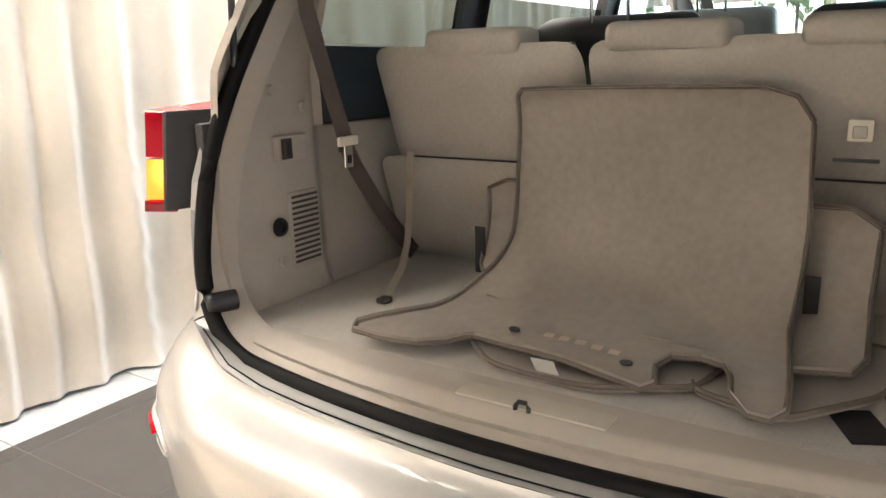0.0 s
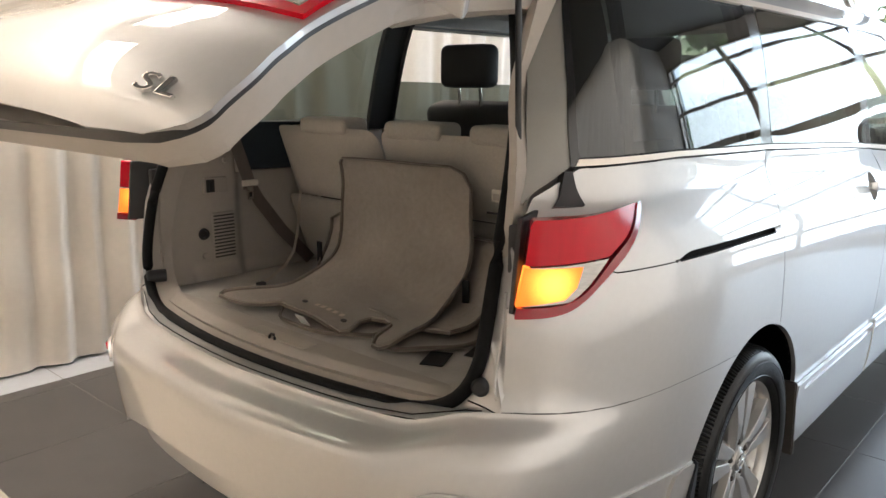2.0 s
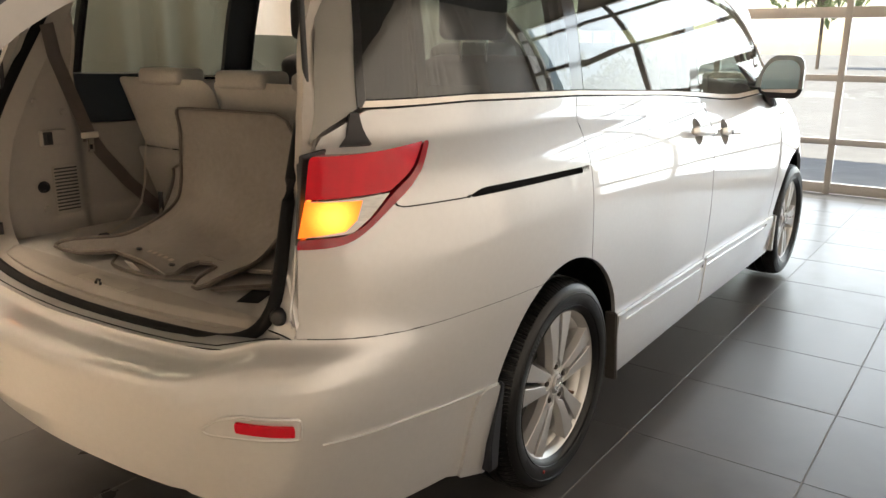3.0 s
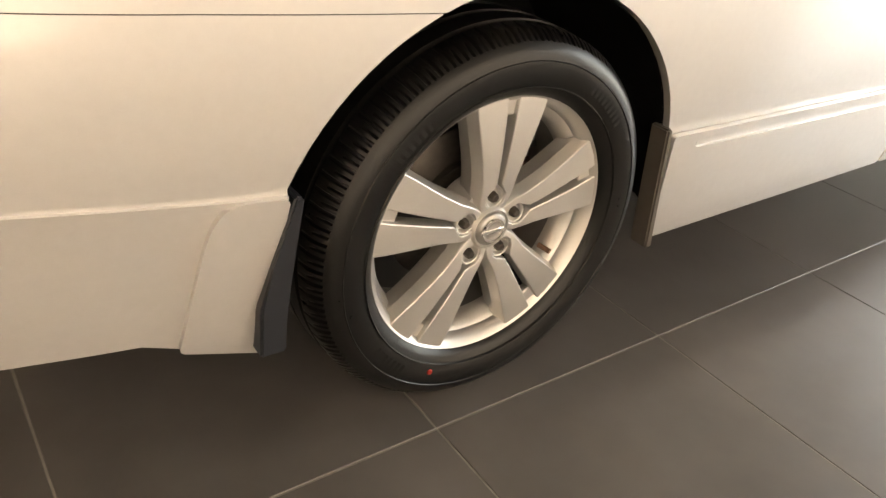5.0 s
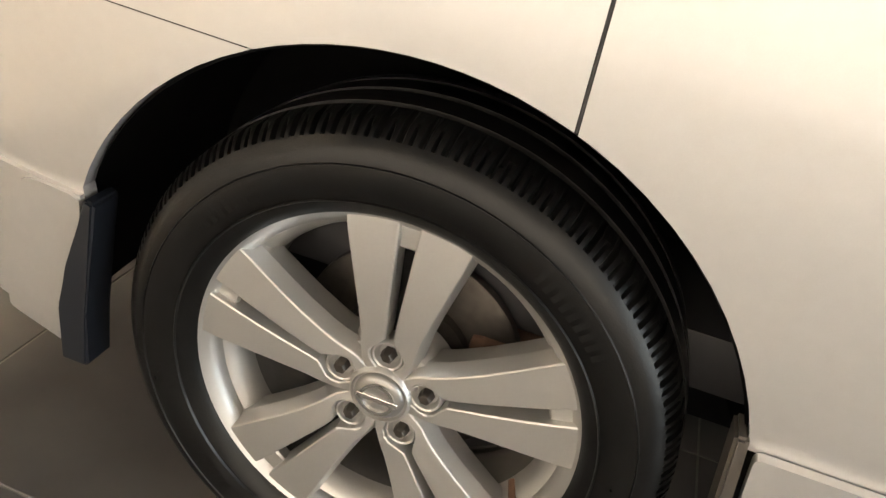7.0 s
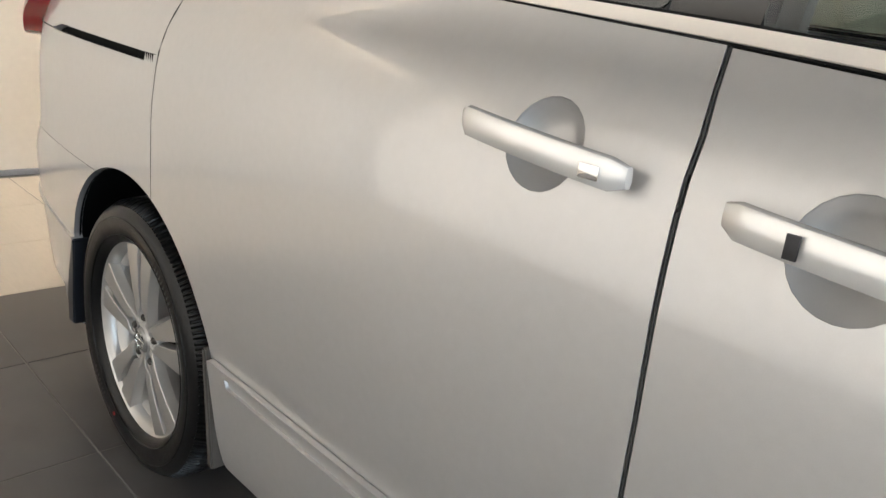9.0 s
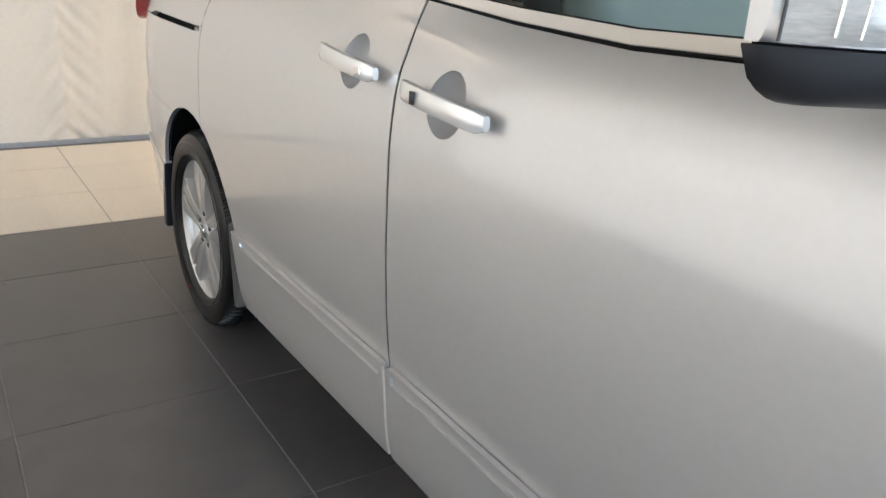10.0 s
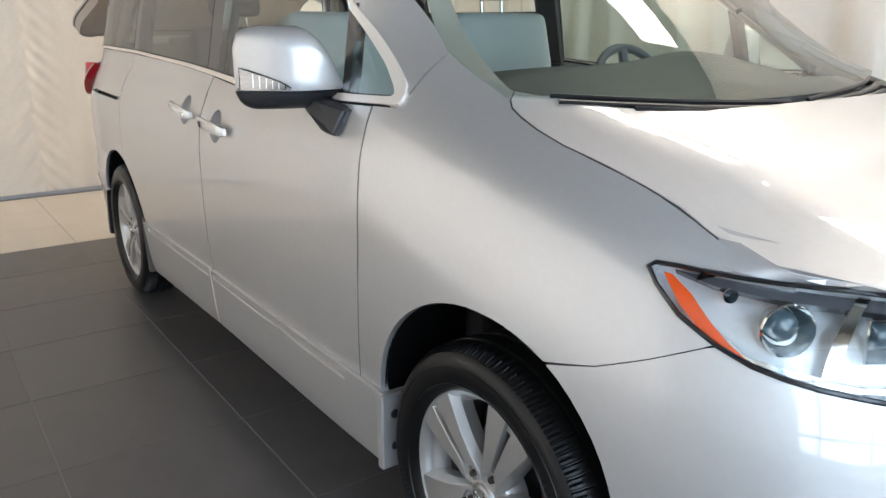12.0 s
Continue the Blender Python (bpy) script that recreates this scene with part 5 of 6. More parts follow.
low = [i for i in range(len(OPEN)) if jamb_in[i].z < .76 and abs(jamb_in[i].y) < .60]
low.sort(key=lambda i: jamb_in[i].y)
part("jamb_seam", tube_bm([jamb_out[i].lerp(mid[i], .55) + Vector((-.0005, 0, .0015)) for i in low], .0014, 6), DARK, van)
for flip, _ in SIDES:
    s = -flip
    p = jamb_at(s, .835, .50)
    bm = lathe_bm([(0, -.012), (.014, -.012), (.019, -.008), (.021, 0), (.021, .05)], 20)
    bmesh.ops.rotate(bm, matrix=Matrix.Rotation(radians(-68), 3, 'Z'), verts=bm.verts)
    bmesh.ops.translate(bm, vec=(-.950, -.700, .803), verts=bm.verts)
    if flip < 0:
        for v in bm.verts:
            v.co.y *= -1
    part("gate_buffer", bm, BLACK, van, "black rubber buffer")
    part("jamb_bead", tube_bm([jamb_at(s, z, t) + Vector((-.002, 0, 0)) for z, t in ((.862, .80), (.868, .66), (.90, .60), (.95, .60), (1.0, .62))], .0040, 8), PAINT, van)
    part("jamb_seam", tube_bm([jamb_at(s, .775, t) + Vector((-.0005, 0, 0)) for t in (.25, .5, .75, .98)], .0018, 6), DARK, van)
    # dark inner side of the tail lamp beside the opening
    bm = box_bm(-.968, -.845, .775, .787, .985, 1.176, .004)
    for v in bm.verts:
        v.co.y += .005 * ease(-.86, -.98, v.co.x) - .035 * ease(-.93, -.86, v.co.x)
        v.co.x += .12 * (v.co.z - .98)
    bmesh.ops.scale(bm, vec=(1, s, 1), verts=bm.verts)
    part("lamp_back", bm, TRIMDARK, van, "dark grey inner side of the tail lamp")
    bm = box_bm(-.905, -.845, .728, .752, .995, 1.150, .006)
    bmesh.ops.scale(bm, vec=(1, s, 1), verts=bm.verts)
    part("lamp_bracket", bm, TRIMDARK, van)
    for z in (1.03, 1.12):
        bm = lathe_bm([(0, -.008), (.012, -.008), (.016, 0)], 14)
        bmesh.ops.translate(bm, vec=(-.875, .728, z), verts=bm.verts)
        bmesh.ops.scale(bm, vec=(1, s, 1), verts=bm.verts)
        part("lamp_nut", bm, BLACK, van)

# ---- liftgate, swung up on its roof hinge ----
HX, HZ, SWING = -.70, 1.735, 52.4
GX = smooth_curve([(.728, -1.055), (.77, -1.078), (.84, -1.088), (.92, -1.082), (1.0, -1.062), (1.2, -.995), (1.30, -.955), (1.50, -.84), (1.70, -.715)])
GW = smooth_curve([(.730, .60), (.74, .686), (.757, .735), (.777, .765), (.81, .785), (.87, .788), (.95, .776), (1.02, .757), (1.2, .728), (1.285, .715), (1.32, .72), (1.5, .715), (1.72, .68)])
rot = Matrix.Translation((HX, 0, HZ)) @ Matrix.Rotation(radians(SWING), 4, 'Y') @ Matrix.Translation((-HX, 0, -HZ))


def gate_raw(y, z, inset=0.0):
    k = abs(y) / .75
    return Vector((GX(z) + .085 * k ** 3.2 + inset, y, z))


def gate_at(y, z):
    return rot @ gate_raw(y, z)


def gate_in(y, z):
    k = abs(y) / .70
    deep = .060 + .045 * (1 - min(k, 1) ** 6) * ease(.73, .84, z)
    return rot @ gate_raw(y, z, deep)


# u runs from the far side to the near one so that the panel faces out
def gate_face(u, z):
    return gate_at(-u, z)


def mirrored(half):
    return half + [(-a, b) for a, b in half[::-1]]


def flat_outline(z0, z1, cut=0.0, n=36):
    """Half outline between two heights, from the middle out and up."""
    side = [(GW(z0 + (z1 - z0) * k / n) - cut, z0 + (z1 - z0) * k / n) for k in range(n + 1)]
    return side


gate = surface_panel("liftgate", mirrored(flat_outline(.730, 1.29)), gate_face, van, PAINT, du=.06, dv=.035, lip=.012, label="raised silver liftgate")
WING = rounded([(0, 1.293), (.60, 1.293), (.70, 1.287), (.765, 1.268), (.845, 1.240), (.818, 1.300), (.74, 1.330), (.60, 1.348), (0, 1.355)], [0, .02, .04, .04, .01, .03, .05, .05, 0])
surface_panel("gate_band", WING[:-1] + [(0, 1.355)] + [(-a, b) for a, b in WING[-2:0:-1]], gate_face, gate, PAINT, lip=.03, du=.04, dv=.02)
gw = surface_panel("rear_window", mirrored(flat_outline(1.36, 1.655, .03)), gate_face, gate, GLASSDARK, lip=.006, dv=.06)
gw.visible_shadow = False
for s in (1, -1):
    surface_panel("gate_frame", [(s * a, b) for a, b in flat_outline(1.36, 1.655)] + [(s * (a - .03), b) for a, b in flat_outline(1.36, 1.655)[::-1]], gate_face, gate, GLOSSBLACK, lip=.03, du=.03)
surface_panel("gate_spoiler", mirrored(flat_outline(1.66, 1.715)), gate_face, gate, PAINT, off=.015, lip=.03, dv=.03)
spoiler = bmesh.new()
rows = []
for i in range(17):
    y = -.60 + 1.2 * i / 16
    k = abs(y) / .6
    rows.append([spoiler.verts.new(rot @ Vector((x + .10 * k ** 3, y, z))) for x, z in ((-.66, 1.765), (-.84, 1.748), (-.90, 1.725), (-.895, 1.712), (-.80, 1.705), (-.70, 1.71))])
for a, b in zip(rows[:-1], rows[1:]):
    for k in range(6):
        spoiler.faces.new((a[k], a[(k + 1) % 6], b[(k + 1) % 6], b[k]))
spoiler.faces.new(rows[0][::-1])
spoiler.faces.new(rows[-1])
part("roof_spoiler", spoiler, PAINT, gate, "silver roof spoiler")
for s in (1, -1):
    red = [(.741, 1.03), (.728, 1.08), (.702, 1.19), (.668, 1.275), (.60, 1.290), (.51, 1.286), (.41, 1.245), (.347, 1.152), (.38, 1.073), (.425, 1.005), (.562, 1.018)]
    clear = [(.715, 1.050), (.695, 1.134), (.650, 1.252), (.625, 1.252), (.640, 1.178), (.567, 1.158), (.469, 1.148), (.478, 1.074), (.578, 1.059), (.690, 1.055)]
    lamp = surface_panel("gate_lamp", [(s * a, b) for a, b in red], gate_face, gate, REDLENS, off=.008, lip=.02, du=.02, dv=.015, label="red and clear liftgate lamp")
    surface_panel("clear_lens", [(s * a, b) for a, b in clear], gate_face, lamp, CLEARLENS, off=.0105, lip=.003, du=.02, dv=.015)
# chrome strip, trim mouldings
surface_panel("plate_strip", [(-.33, 1.03), (.33, 1.03), (.32, 1.06), (-.32, 1.06)], gate_face, gate, CHROME, off=.012, lip=.015, label="chrome strip")
# inner trim and seal edge
inner = surface_panel("gate_inner_trim", mirrored(flat_outline(.745, 1.30, .022)), gate_in, gate, TRIM, du=.05, dv=.03, lip=-.02)
edge_o = [gate_at(a, b) for a, b in mirrored(flat_outline(.733, 1.30, .003))]
edge_i = [gate_in(a, b) for a, b in mirrored(flat_outline(.745, 1.30, .022))]
loft([[p + (q - p) * .40 for p, q in zip(edge_o, edge_i)], [p + (q - p) * 1.0 for p, q in zip(edge_o, edge_i)]], "gate_edge", TRIM, gate)
loft([[p + (q - p) * .03 for p, q in zip(edge_o, edge_i)], [p + (q - p) * .40 for p, q in zip(edge_o, edge_i)]], "gate_seal", BLACK, gate)
for s in (1, -1):
    part("gate_window_trim", tube_bm([gate_in(s * (GW(z) - .075), z) for z in (1.27, 1.4, 1.55, 1.69)], .035, 8), TRIM, gate)
    part("gas_strut", tube_bm([(-.835, s * .70, 1.24), rot @ Vector((-.735, s * .68, 1.60))], .007, 10), BLACK, van, "black gas strut")
# trim badge
fc = bpy.data.curves.new("badge_text", 'FONT')
fc.body = "SL"
fc.size, fc.space_character, fc.extrude, fc.bevel_depth, fc.shear = .044, 1.15, .003, .0008, .15
fo = bpy.data.objects.new("tmp_badge", fc)
scene.collection.objects.link(fo)
bpy.context.view_layer.update()
me = bpy.data.meshes.new_from_object(fo.evaluated_get(bpy.context.evaluated_depsgraph_get()))
bpy.data.objects.remove(fo)
o0 = gate_at(-.657, .794)
ax = (gate_at(-.739, .800) - o0).normalized()
az = (gate_at(-.657, .83) - o0).normalized()
an = ax.cross(az).normalized()
az = an.cross(ax)
me.transform(Matrix.Diagonal((1.65, 1, 1, 1)))
me.transform(Matrix((ax, az, an)).transposed().to_4x4())
me.transform(Matrix.Translation(o0 + an * .005))
badge = link_mesh("badge", me, gate, "chrome SL trim badge", CHROME)
badge.data.materials.clear()
badge.data.materials.append(CHROME)

# ---- cargo space ----
cargo = part("cargo_floor", box_bm(-.905, -.20, -.70, .70, .715, .752, .006), CARPET, van, "grey cargo carpet")
SILL = [(-1.04 + .2 * (y - .02) ** 2 + .030, y) for y in [-.60 + .1 * k for k in range(13)]]
surface_panel("sill_plate", SILL + [(-.895, .62), (-.895, -.62)], lambda x, y: Vector((x, y, .756 - .016 * ease(-.975, -1.02, x - .2 * y * y))), van, TRIM, du=.01, dv=.06, lip=.025)
part("latch_recess", box_bm(-.975, -.925, -.13, .12, .735, .7595, .006), RECESS, van)
lt = part("latch_striker", tube_bm([(-.976, .011, .735), (-.976, .011, .762), (-.974, .006, .768), (-.974, -.006, .768), (-.976, -.011, .762), (-.976, -.011, .735)], .0038, 8), BLACK, van, "black latch striker")


def trim_left(x, z):
    bow = .715 + .028 * ease(-.60, -.56, x) + .01 * math.sin((z - .75) * 3)
    bow -= .02 * ease(.80, .755, z) * ease(-.79, -.76, x)
    bow -= .055 * ease(1.22, 1.45, z)
    return Vector((x, bow, z))


TRIMO = [(-.90, .745), (-.20, .745), (-.20, 1.110), (-.585, 1.118), (-.60, 1.30), (-.60, 1.42), (-.62, 1.68), (-.70, 1.69), (-.80, 1.45), (-.875, 1.25), (-.90, 1.0)]
SHELF = [(-.20, 1.113), (-.20, 1.290), (-.598, 1.300), (-.583, 1.121)]
# DARKSHEET: dark sheet added behind the quarter glass to stand for the dim interior
DARKSHEET = [(-.86, 1.27), (-.56, 1.27), (-.58, 1.42), (-.60, 1.69), (-.90, 1.69), (-.88, 1.50)]
NAVYTRIM = mat("dark_blue_trim", (0.030, 0.040, 0.052), 0.4, grain=0.1, bump=0.2, bump_scale=700)
for s in (1, -1):
    surface_panel("cargo_side_trim", TRIMO, trim_left, van, TRIM, flip=s, lip=-.02, du=.03, dv=.04)
    surface_panel("window_shelf_trim", SHELF, trim_left, van, NAVYTRIM, flip=s, lip=-.02, du=.03, dv=.04, label="dark blue-grey trim below the window")
    surface_panel("pillar_backing", DARKSHEET, lambda u, z: skin(u, z) + Vector((0, .035, 0)), van, TRIMDARK, flip=s, lip=.01, du=.05, dv=.05)
    # vent
    vent = part("air_vent", box_bm(-.700, -.608, min(s * .7135, s * .735), max(s * .7135, s * .735), .808, .982, .003), TRIM, van, "slatted air vent")
    for k in range(13):
        z = .822 + .0122 * k
        part("slat_gap", box_bm(-.695, -.613, min(s * .7115, s * .7130), max(s * .7115, s * .7130), z, z + .0055), TRIMDARK, vent, smooth=False)
    bm = lathe_bm([(0, .004), (.013, .004), (.014, -.006), (.019, -.007), (.021, 0)], 20)
    bmesh.ops.translate(bm, vec=(-.737, .712, .914), verts=bm.verts)
    if s < 0:
        for v in bm.verts:
            v.co.y *= -1
    part("power_socket", bm, BLACK, van, "black power socket")
    for x, z in ((-.733, 1.205), (-.735, .836), (-.64, 1.165)):
        bm = lathe_bm([(0, -.006), (.009, -.006), (.012, 0)], 14)
        bmesh.ops.translate(bm, vec=(x, .713, z), verts=bm.verts)
        if s < 0:
            for v in bm.verts:
                v.co.y *= -1
        part("trim_button", bm, TRIM, van)
    hk = part("cargo_hook_plate", box_bm(-.728, -.635, min(s * .706, s * .73), max(s * .706, s * .73), 1.052, 1.108, .008), TRIM, van, "hook plate")
    part("hook_hollow", box_bm(-.722, -.69, min(s * .703, s * .7055), max(s * .703, s * .7055), 1.058, 1.102, .002), TRIMDARK, hk)
    part("hook", box_bm(-.712, -.702, min(s * .699, s * .7025), max(s * .699, s * .7025), 1.064, 1.096, .001), BLACK, hk)
# dark inner panels behind the side windows and pillars
for flip, _ in SIDES:
    surface_panel("inner_door_trim", [(.46, .45), (2.45, .45), (2.45, 1.14), (1.3, 1.17), (.2, 1.235), (-.35, 1.25), (-.35, .86), (.40, .86)], lambda u, z: skin(u, z) + Vector((0, .07, 0)), van, TRIMDARK, flip=flip, du=.2, dv=.1)
    for (xa, za), (xb, zb), w in (((.20, 1.24), (.22, 1.70), .075), ((1.30, 1.19), (1.31, 1.70), .07), ((-.55, 1.27), (-.50, 1.70), .02)):
        surface_panel("inner_pillar", [(xa - w, za), (xa + w, za), (xb + w, zb), (xb - w, zb)], lambda u, z: skin(u, z) + Vector((0, .03, 0)), van, TRIMDARK, flip=flip, lip=.02)
surface_panel("headliner", [(-.70, -.60), (1.95, -.60), (1.95, .60), (-.70, .60)], lambda x, y: roof_at(x, y) - Vector((0, 0, .035)), van, mat("headliner_cloth", (.36, .34, .31), .95, grain=.05), du=.2, dv=.1)
part("cabin_floor", box_bm(-.25, 2.75, -.80, .80, .42, .50, .01), TRIMDARK, van)
part("bulkhead", box_bm(2.66, 2.74, -.72, .72, .42, 1.09, .02), TRIMDARK, van)


# third-row bench: two backrests leaning rearwards
def back_panel(name, y0, y1, z0, z1, material, parent, off=0.0, label="", cut=None):
    def at(y, z):
        q = (z - .755) / (1.29 - .755)
        k = abs((y - (y0 + y1) / 2) / ((y1 - y0) / 2))
        bulge = .030 * (1 - k ** 8) * (1 - .6 * abs(2 * (z - z0) / (z1 - z0) - 1) ** 6)
        return Vector((-.265 - .185 * q - bulge - off, y, z))
    o = rounded(cut or [(y0, z0), (y1, z0), (y1, z1), (y0, z1)], [.01, .01, .05, .05])
    return surface_panel(name, [(-a, b) for a, b in o], lambda u, z: at(-u, z), parent, material, du=.04, dv=.03, lip=.09, label=label)


seat_l = back_panel("rear_seat_back", .143, .660, 1.030, 1.285, SEATCLOTH, van, label="grey cloth seat back")
back_panel("lower_back", .143, .735, .757, 1.024, SEATCLOTH, seat_l, off=-.006, cut=[(.143, .757), (.735, .757), (.73, 1.024), (.143, 1.024)])
seat_r = back_panel("rear_seat_back", -.655, .133, 1.030, 1.285, SEATCLOTH, van, label="grey cloth seat back")
back_panel("lower_back", -.625, .133, .757, 1.024, SEATCLOTH, seat_r, off=-.006)
for y0, y1, p in ((.270, .505, seat_l), (-.145, .090, seat_r), (-.50, -.255, seat_r)):
    part("headrest", box_bm(-.475, -.36, y0, y1, 1.262, 1.318, .025, 4), SEATCLOTH, p)
part("anchor_label", box_bm(-.4675, -.460, -.377, -.339, 1.108, 1.144, .004), PALE, seat_r, "pale anchor symbol plate")
part("anchor_symbol", box_bm(-.4695, -.4676, -.369, -.347, 1.114, 1.134, .003), TRIM, seat_r)
part("anchor_slot", box_bm(-.462, -.455, -.39, -.32, 1.073, 1.079), TRIMDARK, seat_r)


def ribbon(pts, width, across, material, name, parent, label="", thick=.0022):
    bm = bmesh.new()
    rows = []
    for p in pts:
        p, a = Vector(p), Vector(across).normalized() * width / 2
        rows.append([bm.verts.new(p - a), bm.verts.new(p + a)])
    for a, b in zip(rows[:-1], rows[1:]):
        bm.faces.new((a[0], a[1], b[1], b[0]))
    r = bmesh.ops.solidify(bm, geom=bm.faces[:], thickness=thick)
    return part(name, bm, material, parent, label)


belt = ribbon([(-.70, .635, 1.46), (-.685, .638, 1.36), (-.64, .636, 1.22), (-.600, .632, 1.10), (-.598, .632, 1.07)], .048, (.95, .0, .22), BELT, "seat_belt", van, "grey-brown seat belt")
ribbon([(-.602, .638, 1.10), (-.55, .645, 1.02), (-.45, .655, .90), (-.315, .66, .765)], .047, (.85, .0, .5), BELT, "seat_belt", van, "grey-brown seat belt")
bk = part("belt_tongue", box_bm(-.632, -.568, .618, .628, 1.078, 1.100, .005), PALE, belt, "pale belt tongue")
part("tongue_plate", box_bm(-.614, -.588, .620, .626, 1.030, 1.080, .003), CHROME, bk)
part("tongue_hole", box_bm(-.606, -.596, .618, .6195, 1.040, 1.056, .0005), TRIMDARK, bk)
st = ribbon([(-.40, .60, 1.045), (-.412, .598, .98), (-.425, .592, .90), (-.455, .580, .83), (-.52, .55, .790), (-.61, .518, .765), (-.65, .50, .760)], .026, (.3, .95, 0), STRAP, "pull_strap", van, "beige pull strap")
part("strap_end", box_bm(-.675, -.645, .485, .508, .754, .766, .004), TRIMDARK, st)


# seats further in
def seat(x, y, material, label, back=.62):
    s = bmesh.new()
    box_bm(x - .25, x + .27, y - .25, y + .25, .78, .90, .05, 4, s)
    seat_o = part("seat", s, material, van, label)
    b = box_bm(-.06, .08, -.245, .245, 0, back, .055, 4)
    bmesh.ops.rotate(b, matrix=Matrix.Rotation(radians(-14), 3, 'Y'), verts=b.verts)
    bmesh.ops.translate(b, vec=(x - .24, y, .82), verts=b.verts)
    part("backrest", b, material, seat_o)
    h = box_bm(-.05, .05, -.125, .125, 0, .17, .04, 4)
    bmesh.ops.translate(h, vec=(x - .41, y, .82 + back + .045), verts=h.verts)
    part("headrest", h, material, seat_o)
    for dy in (-.055, .055):
        part("headrest_post", tube_bm([(x - .395, y + dy, .82 + back - .05), (x - .41, y + dy, .82 + back + .07)], .006, 8), CHROME, seat_o)
    part("seat_base", box_bm(x - .22, x + .22, y - .2, y + .2, .50, .79, .03), TRIMDARK, seat_o)


for y in (-.38, .38):
    seat(.70, y, mat("dark_seat", (.055, .055, .058), .55, grain=.1, bump=.2, bump_scale=400), "dark grey middle-row seat", .55)
    seat(1.78, y, SEATGREY, "grey leather front seat", .60)


# dashboard and steering wheel
def dash_at(x, y):
    hump = .035 * math.exp(-((y - .38) / .22) ** 2) * ease(2.75, 2.45, x)
    return Vector((x, y, 1.175 + .06 * ease(2.95, 2.5, x) + hump - .05 * (y / .75) ** 4 - .5 * max(0, 2.42 - x)))


surface_panel("dashboard", [(2.30, -.70), (2.98, -.70), (3.06, 0), (2.98, .70), (2.30, .70)], dash_at, van, mat("dash_grey", (.05, .052, .052), .6, grain=.1, bump=.2), du=.05, dv=.05, lip=.25)
sw = bmesh.new()
rg = [(0, .185 * math.cos(2 * math.pi * k / 32), .185 * math.sin(2 * math.pi * k / 32)) for k in range(32)]
tube_bm(rg, .016, 8, closed=True, bm=sw)
for a in (90, 210, 330):
    tube_bm([(-.02, .03 * math.cos(radians(a)), .03 * math.sin(radians(a))), (0, .18 * math.cos(radians(a)), .18 * math.sin(radians(a)))], .018, 6, bm=sw)
box_bm(-.04, .0, -.06, .06, -.05, .05, .015, 2, sw)
bmesh.ops.rotate(sw, matrix=Matrix.Rotation(radians(-24), 3, 'Y'), verts=sw.verts)
bmesh.ops.translate(sw, vec=(2.22, .38, 1.105), verts=sw.verts)
part("steering_wheel", sw, mat("wheel_leather", (.10, .105, .11), .45, grain=.1), van, "dark grey steering wheel")

# ---- floor mats in the cargo space ----
PX = smooth_curve([(0, -.490), (1, -.482), (2, -.482), (3, -.500), (4, -.545), (5, -.610), (6, -.70), (7, -.80), (8, -.90)])
PZ = smooth_curve([(0, 1.196), (1, 1.10), (2, 1.0), (3, .92), (4, .858), (5, .818), (6, .795), (7, .785), (8, .775)])


def floor_mat(name, outline, dx, dz, seed, label, thick=.010):
    def at(u, p):
        y = -u
        w = .006 * math.sin(y * 17 + seed) * min(1, p / 3) + .005 * math.sin(p * 2.3 + y * 9 + seed)
        z = PZ(p) + dz
        n = Vector((-1, 0, .3 + .25 * p)).normalized()
        return Vector((PX(p) + dx, y, z)) + n * w
    holder = thing(name, label, "floor mat", "mats in the cargo space")
    o = [(-a, b) for a, b in outline]
    surface_panel("carpet", o, at, holder, MATPILE, du=.03, dv=.12, lip=thick)
    d = dense(o, .06)
    part("binding", tube_bm([at(u, p) for u, p in d], .0048, 6, closed=True), MATEDGE, holder, "brown bound edge")
    return holder, at


A = [(.200, 0), (-.215, -.05), (-.265, .12), (-.292, .55), (-.298, 2.0), (-.300, 3.5), (-.300, 5.0), (-.318, 6.0), (-.335, 7.0), (-.34, 7.5), (-.325, 7.75), (-.295, 7.70), (-.262, 7.25), (-.250, 6.75), (-.235, 6.45), (-.195, 6.30), (-.150, 6.40), (-.135, 6.75), (-.150, 7.25), (-.135, 7.45), (-.085, 7.35), (0.0, 7.2), (.10, 7.10), (.185, 6.95), (.20, 7.05), (.215, 7.35), (.26, 7.65), (.33, 7.75), (.395, 7.70), (.405, 7.45), (.36, 6.9), (.325, 6.2), (.300, 5.4), (.275, 4.4), (.262, 3.2), (.257, 1.5), (.256, .15), (.245, .02)]
mat_a, at_a = floor_mat("floor_mat", A, -.012, 0, 1.0, "grey-brown carpet floor mat propped against the seat backs")
# worn embroidered word on the mat, as plain bars
for k in range(5):
    y = .052 - .030 * k
    p0 = at_a(-y, 6.62 + .03 * k)
    bm = bmesh.new()
    vs = [bm.verts.new(at_a(-(y + a), 6.62 + .03 * k + b) + Vector((-.002, 0, .009))) for a, b in ((-.009, -.07), (.009, -.07), (.009, .07), (-.009, .07))]
    bm.faces.new(vs)
    bmesh.ops.solidify(bm, geom=bm.faces[:], thickness=.002)
    part("embroidery_bar", bm, mat("pale_thread", (.55, .45, .38), .7), mat_a)
for y, p in ((.125, 6.55), (-.095, 6.95)):
    c = at_a(-y, p)
    part("grommet", tube_bm([c + Vector((.005 * math.cos(a), .008 * math.sin(a), .008)) for a in [2 * math.pi * k / 14 for k in range(14)]], .003, 6, closed=True), TRIMDARK, mat_a)
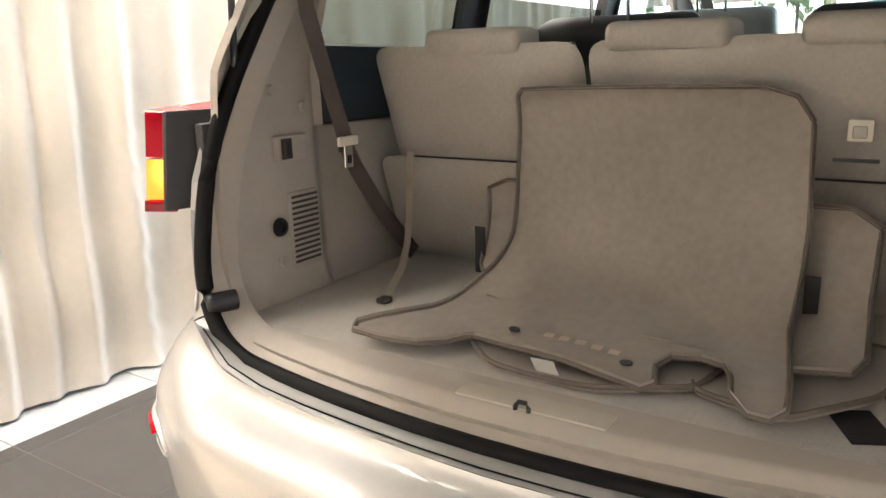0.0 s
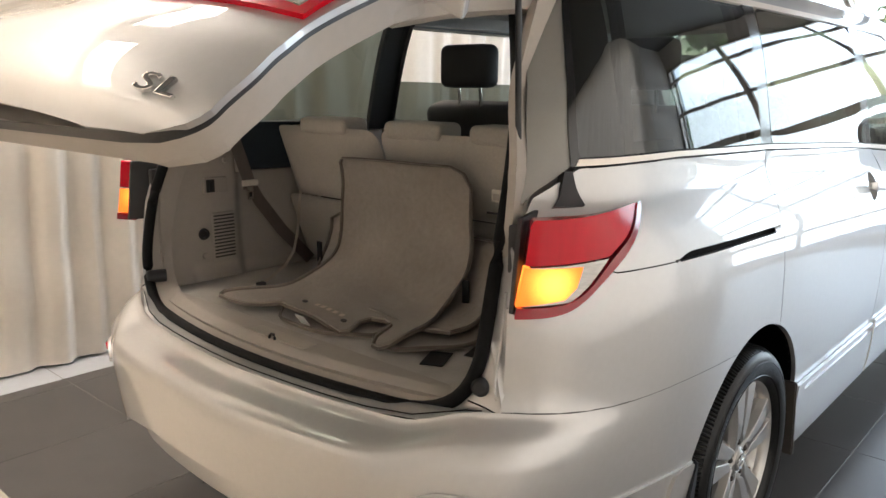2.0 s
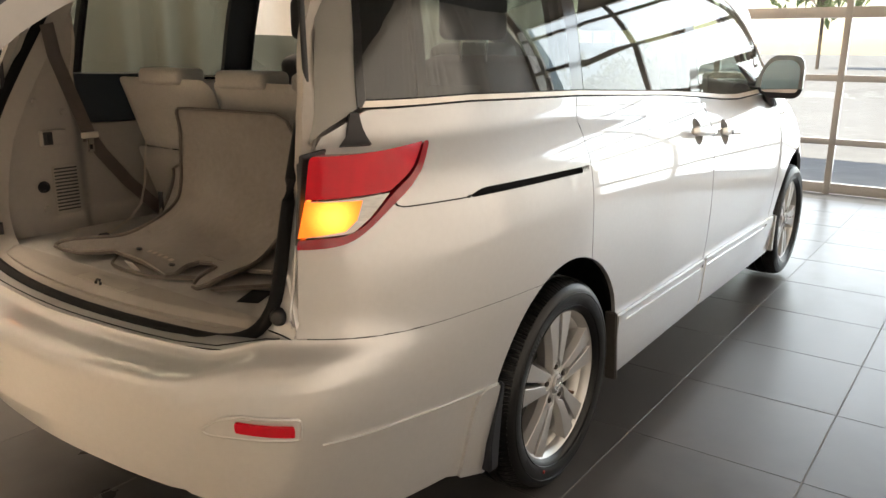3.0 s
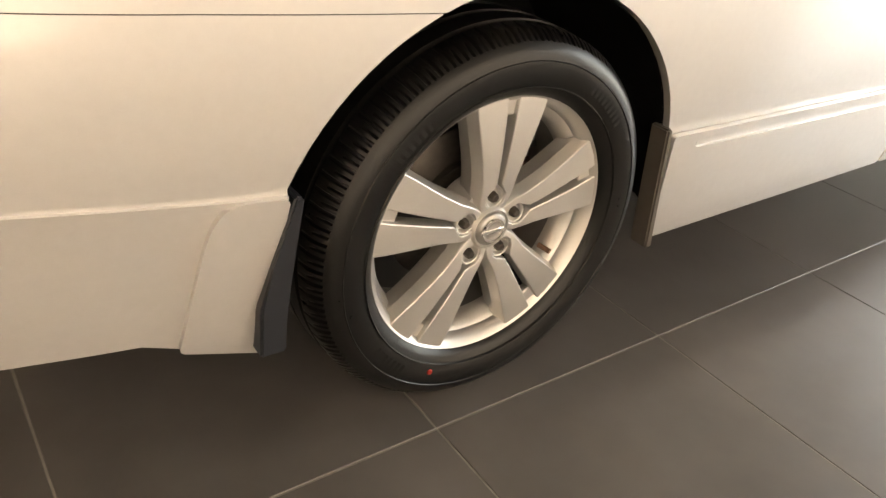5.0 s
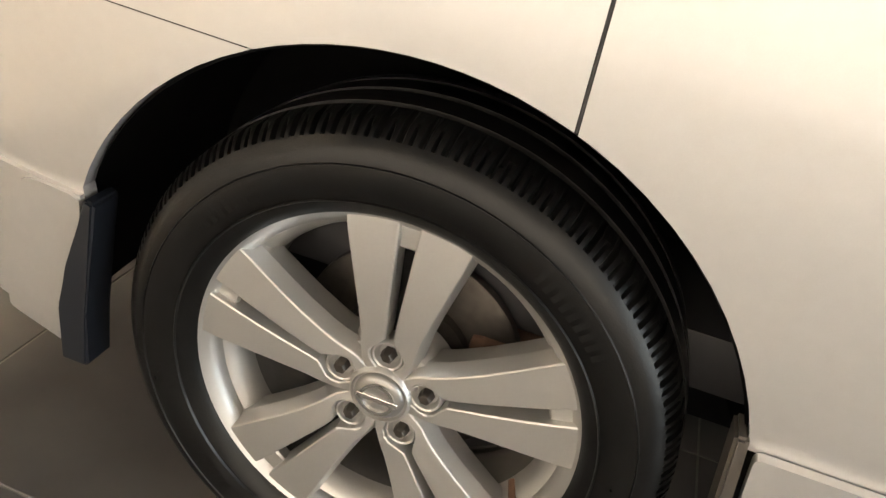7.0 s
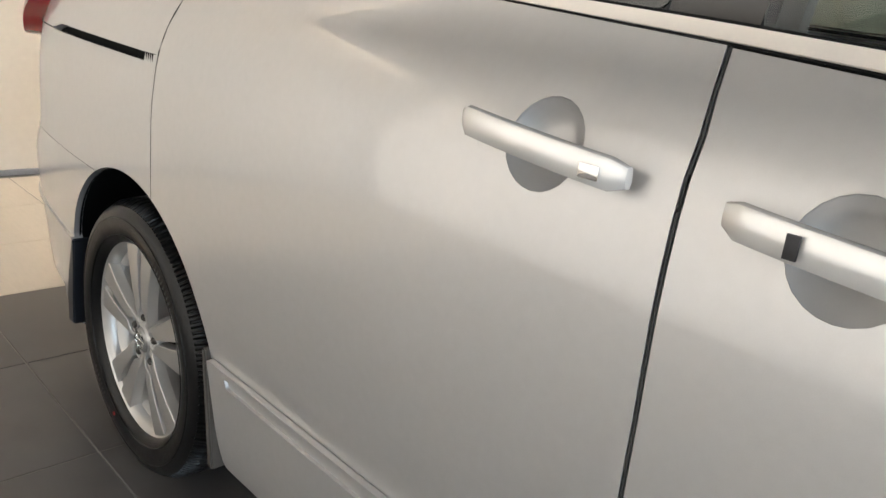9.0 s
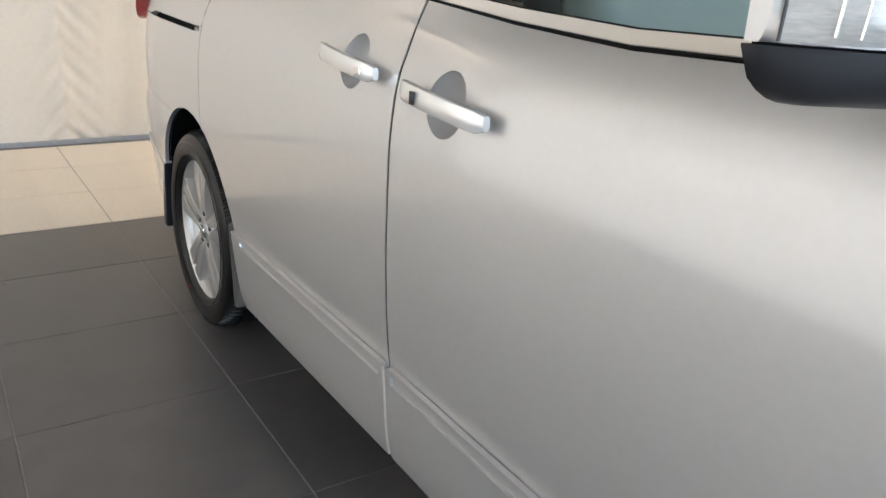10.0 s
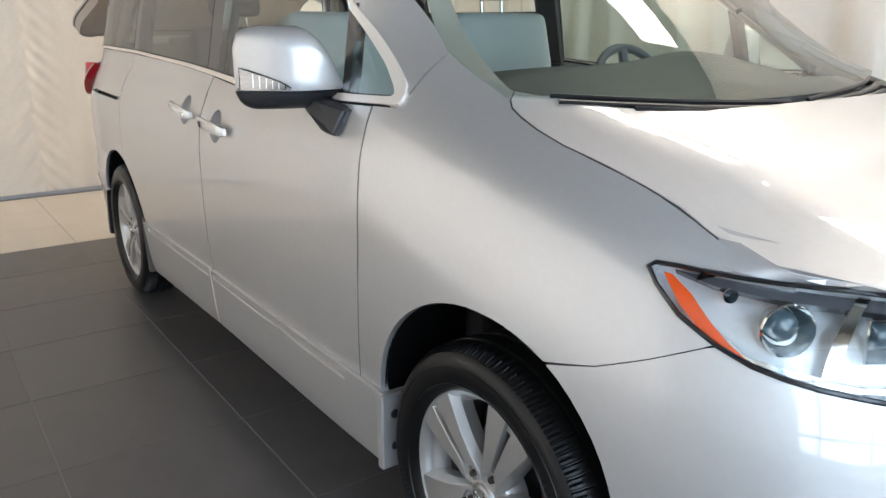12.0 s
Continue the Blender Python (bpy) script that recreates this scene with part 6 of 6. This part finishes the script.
B = [(.30, 1.9), (.0, 1.85), (-.36, 1.95), (-.405, 2.3), (-.405, 4.0), (-.415, 5.6), (-.40, 6.15), (-.33, 6.25), (.0, 6.1), (.25, 5.6), (.315, 4.4), (.335, 2.8), (.345, 2.1)]
mat_b, at_b = floor_mat("floor_mat", B, .015, -.006, 3.0, "grey carpet floor mat bent behind a larger mat")
part("grip_patch", box_bm(-.0, .004, -.012, .012, -.05, .05, .001), VELCRO, mat_b).location = tuple(at_b(.318, 4.1) + Vector((-.016, 0, .0)))
part("grip_patch", box_bm(-.0, .004, -.012, .012, -.05, .05, .001), VELCRO, mat_b).location = tuple(at_b(-.325, 3.9) + Vector((-.014, 0, .0)))


def flat_mat(outline, z, seed, label):
    holder = thing("floor_mat", label, "floor mat", "mats in the cargo space")
    def at(x, y):
        return Vector((x, y, z + .004 * math.sin(x * 21 + seed) + .005 * math.sin(y * 16 + seed * 2)))
    surface_panel("carpet", outline, at, holder, MATPILE, du=.03, dv=.03, lip=.009)
    part("binding", tube_bm([at(x, y) for x, y in dense(outline, .03)], .0046, 6, closed=True), MATEDGE, holder, "brown bound edge")
    return holder, at


C = rounded([(-.80, -.20), (-.855, -.34), (-.70, -.445), (-.52, -.47), (-.45, -.10), (-.62, -.14)], .03)
mat_c, at_c = flat_mat(C, .770, 1.0, "grey carpet floor mat lying flat under the others")
D = rounded([(-.74, .25), (-.865, .12), (-.87, -.08), (-.80, -.20), (-.55, -.25), (-.50, .22)], .03)
mat_d, at_d = flat_mat(D, .7665, 2.2, "folded floor mat lying under the propped mat")
for x, y, a in ((-.785, -.425, .45), (-.665, -.475, .3)):
    bm = box_bm(-.05, .05, -.03, .03, 0, .003, .001)
    bmesh.ops.rotate(bm, matrix=Matrix.Rotation(a, 3, 'Z'), verts=bm.verts)
    bmesh.ops.translate(bm, vec=(x, y, .7525), verts=bm.verts)
    tagged(part("grip_strip", bm, VELCRO, None, "black grip strip lying on the cargo carpet"), category="grip strip", group="grip strips")
bm = box_bm(-.025, .025, -.02, .02, 0, .0012)
bmesh.ops.rotate(bm, matrix=Matrix.Rotation(radians(55), 3, 'Y'), verts=bm.verts)
bmesh.ops.translate(bm, vec=(-.853, .022, .772), verts=bm.verts)
part("care_label", bm, PAPER, mat_a, "white sewn care label")

# ---- floor tiles ----
S = .60
TX, TY = -.117, -.992
tile_bm = box_bm(-S / 2 + .0018, S / 2 - .0018, -S / 2 + .0018, S / 2 - .0018, -.010, .0, .0012, 1)
tmp = part("tile", tile_bm, TILE, None, smooth=False)
tile_me = tmp.data
bpy.data.objects.remove(tmp)


def tile_copy(material):
    m = tile_me.copy()
    m.materials.clear()
    m.materials.append(material)
    return m


kinds = {"dark": tile_me, "cream": tile_copy(CREAM), "pale": tile_copy(PALEGREY)}
EDGEX, EDGEY = TX - 2 * S, TY + 5 * S + .10
for i in range(-6, 11):
    for j in range(-6, 6):
        cx, cy = TX + S * (i + .5), TY + S * (j + .5)
        if cx - S / 2 < X0 - .2 or cx + S / 2 > X1 + .2 or cy + S / 2 > Y1 + .75 or cy - S / 2 < Y0 - .3:
            continue
        kind = "cream" if cx < EDGEX else "dark"
        if j == 5:
            kind = "pale" if kind == "dark" else "cream"
        t = new("tile", kinds[kind])
        t.parent = floor
        t.location = (cx, cy + (.10 if j == 5 else 0), 0)
        if j == 5:
            f = new("tile", kinds[kind if kind == "cream" else "dark"])
            f.parent = floor
            f.location = (cx, cy - .25 + .0, -.0005)
            f.scale = (1, .164, 1)
        t.rotation_euler = (radians(random.uniform(-.05, .05)), radians(random.uniform(-.05, .05)), 0)
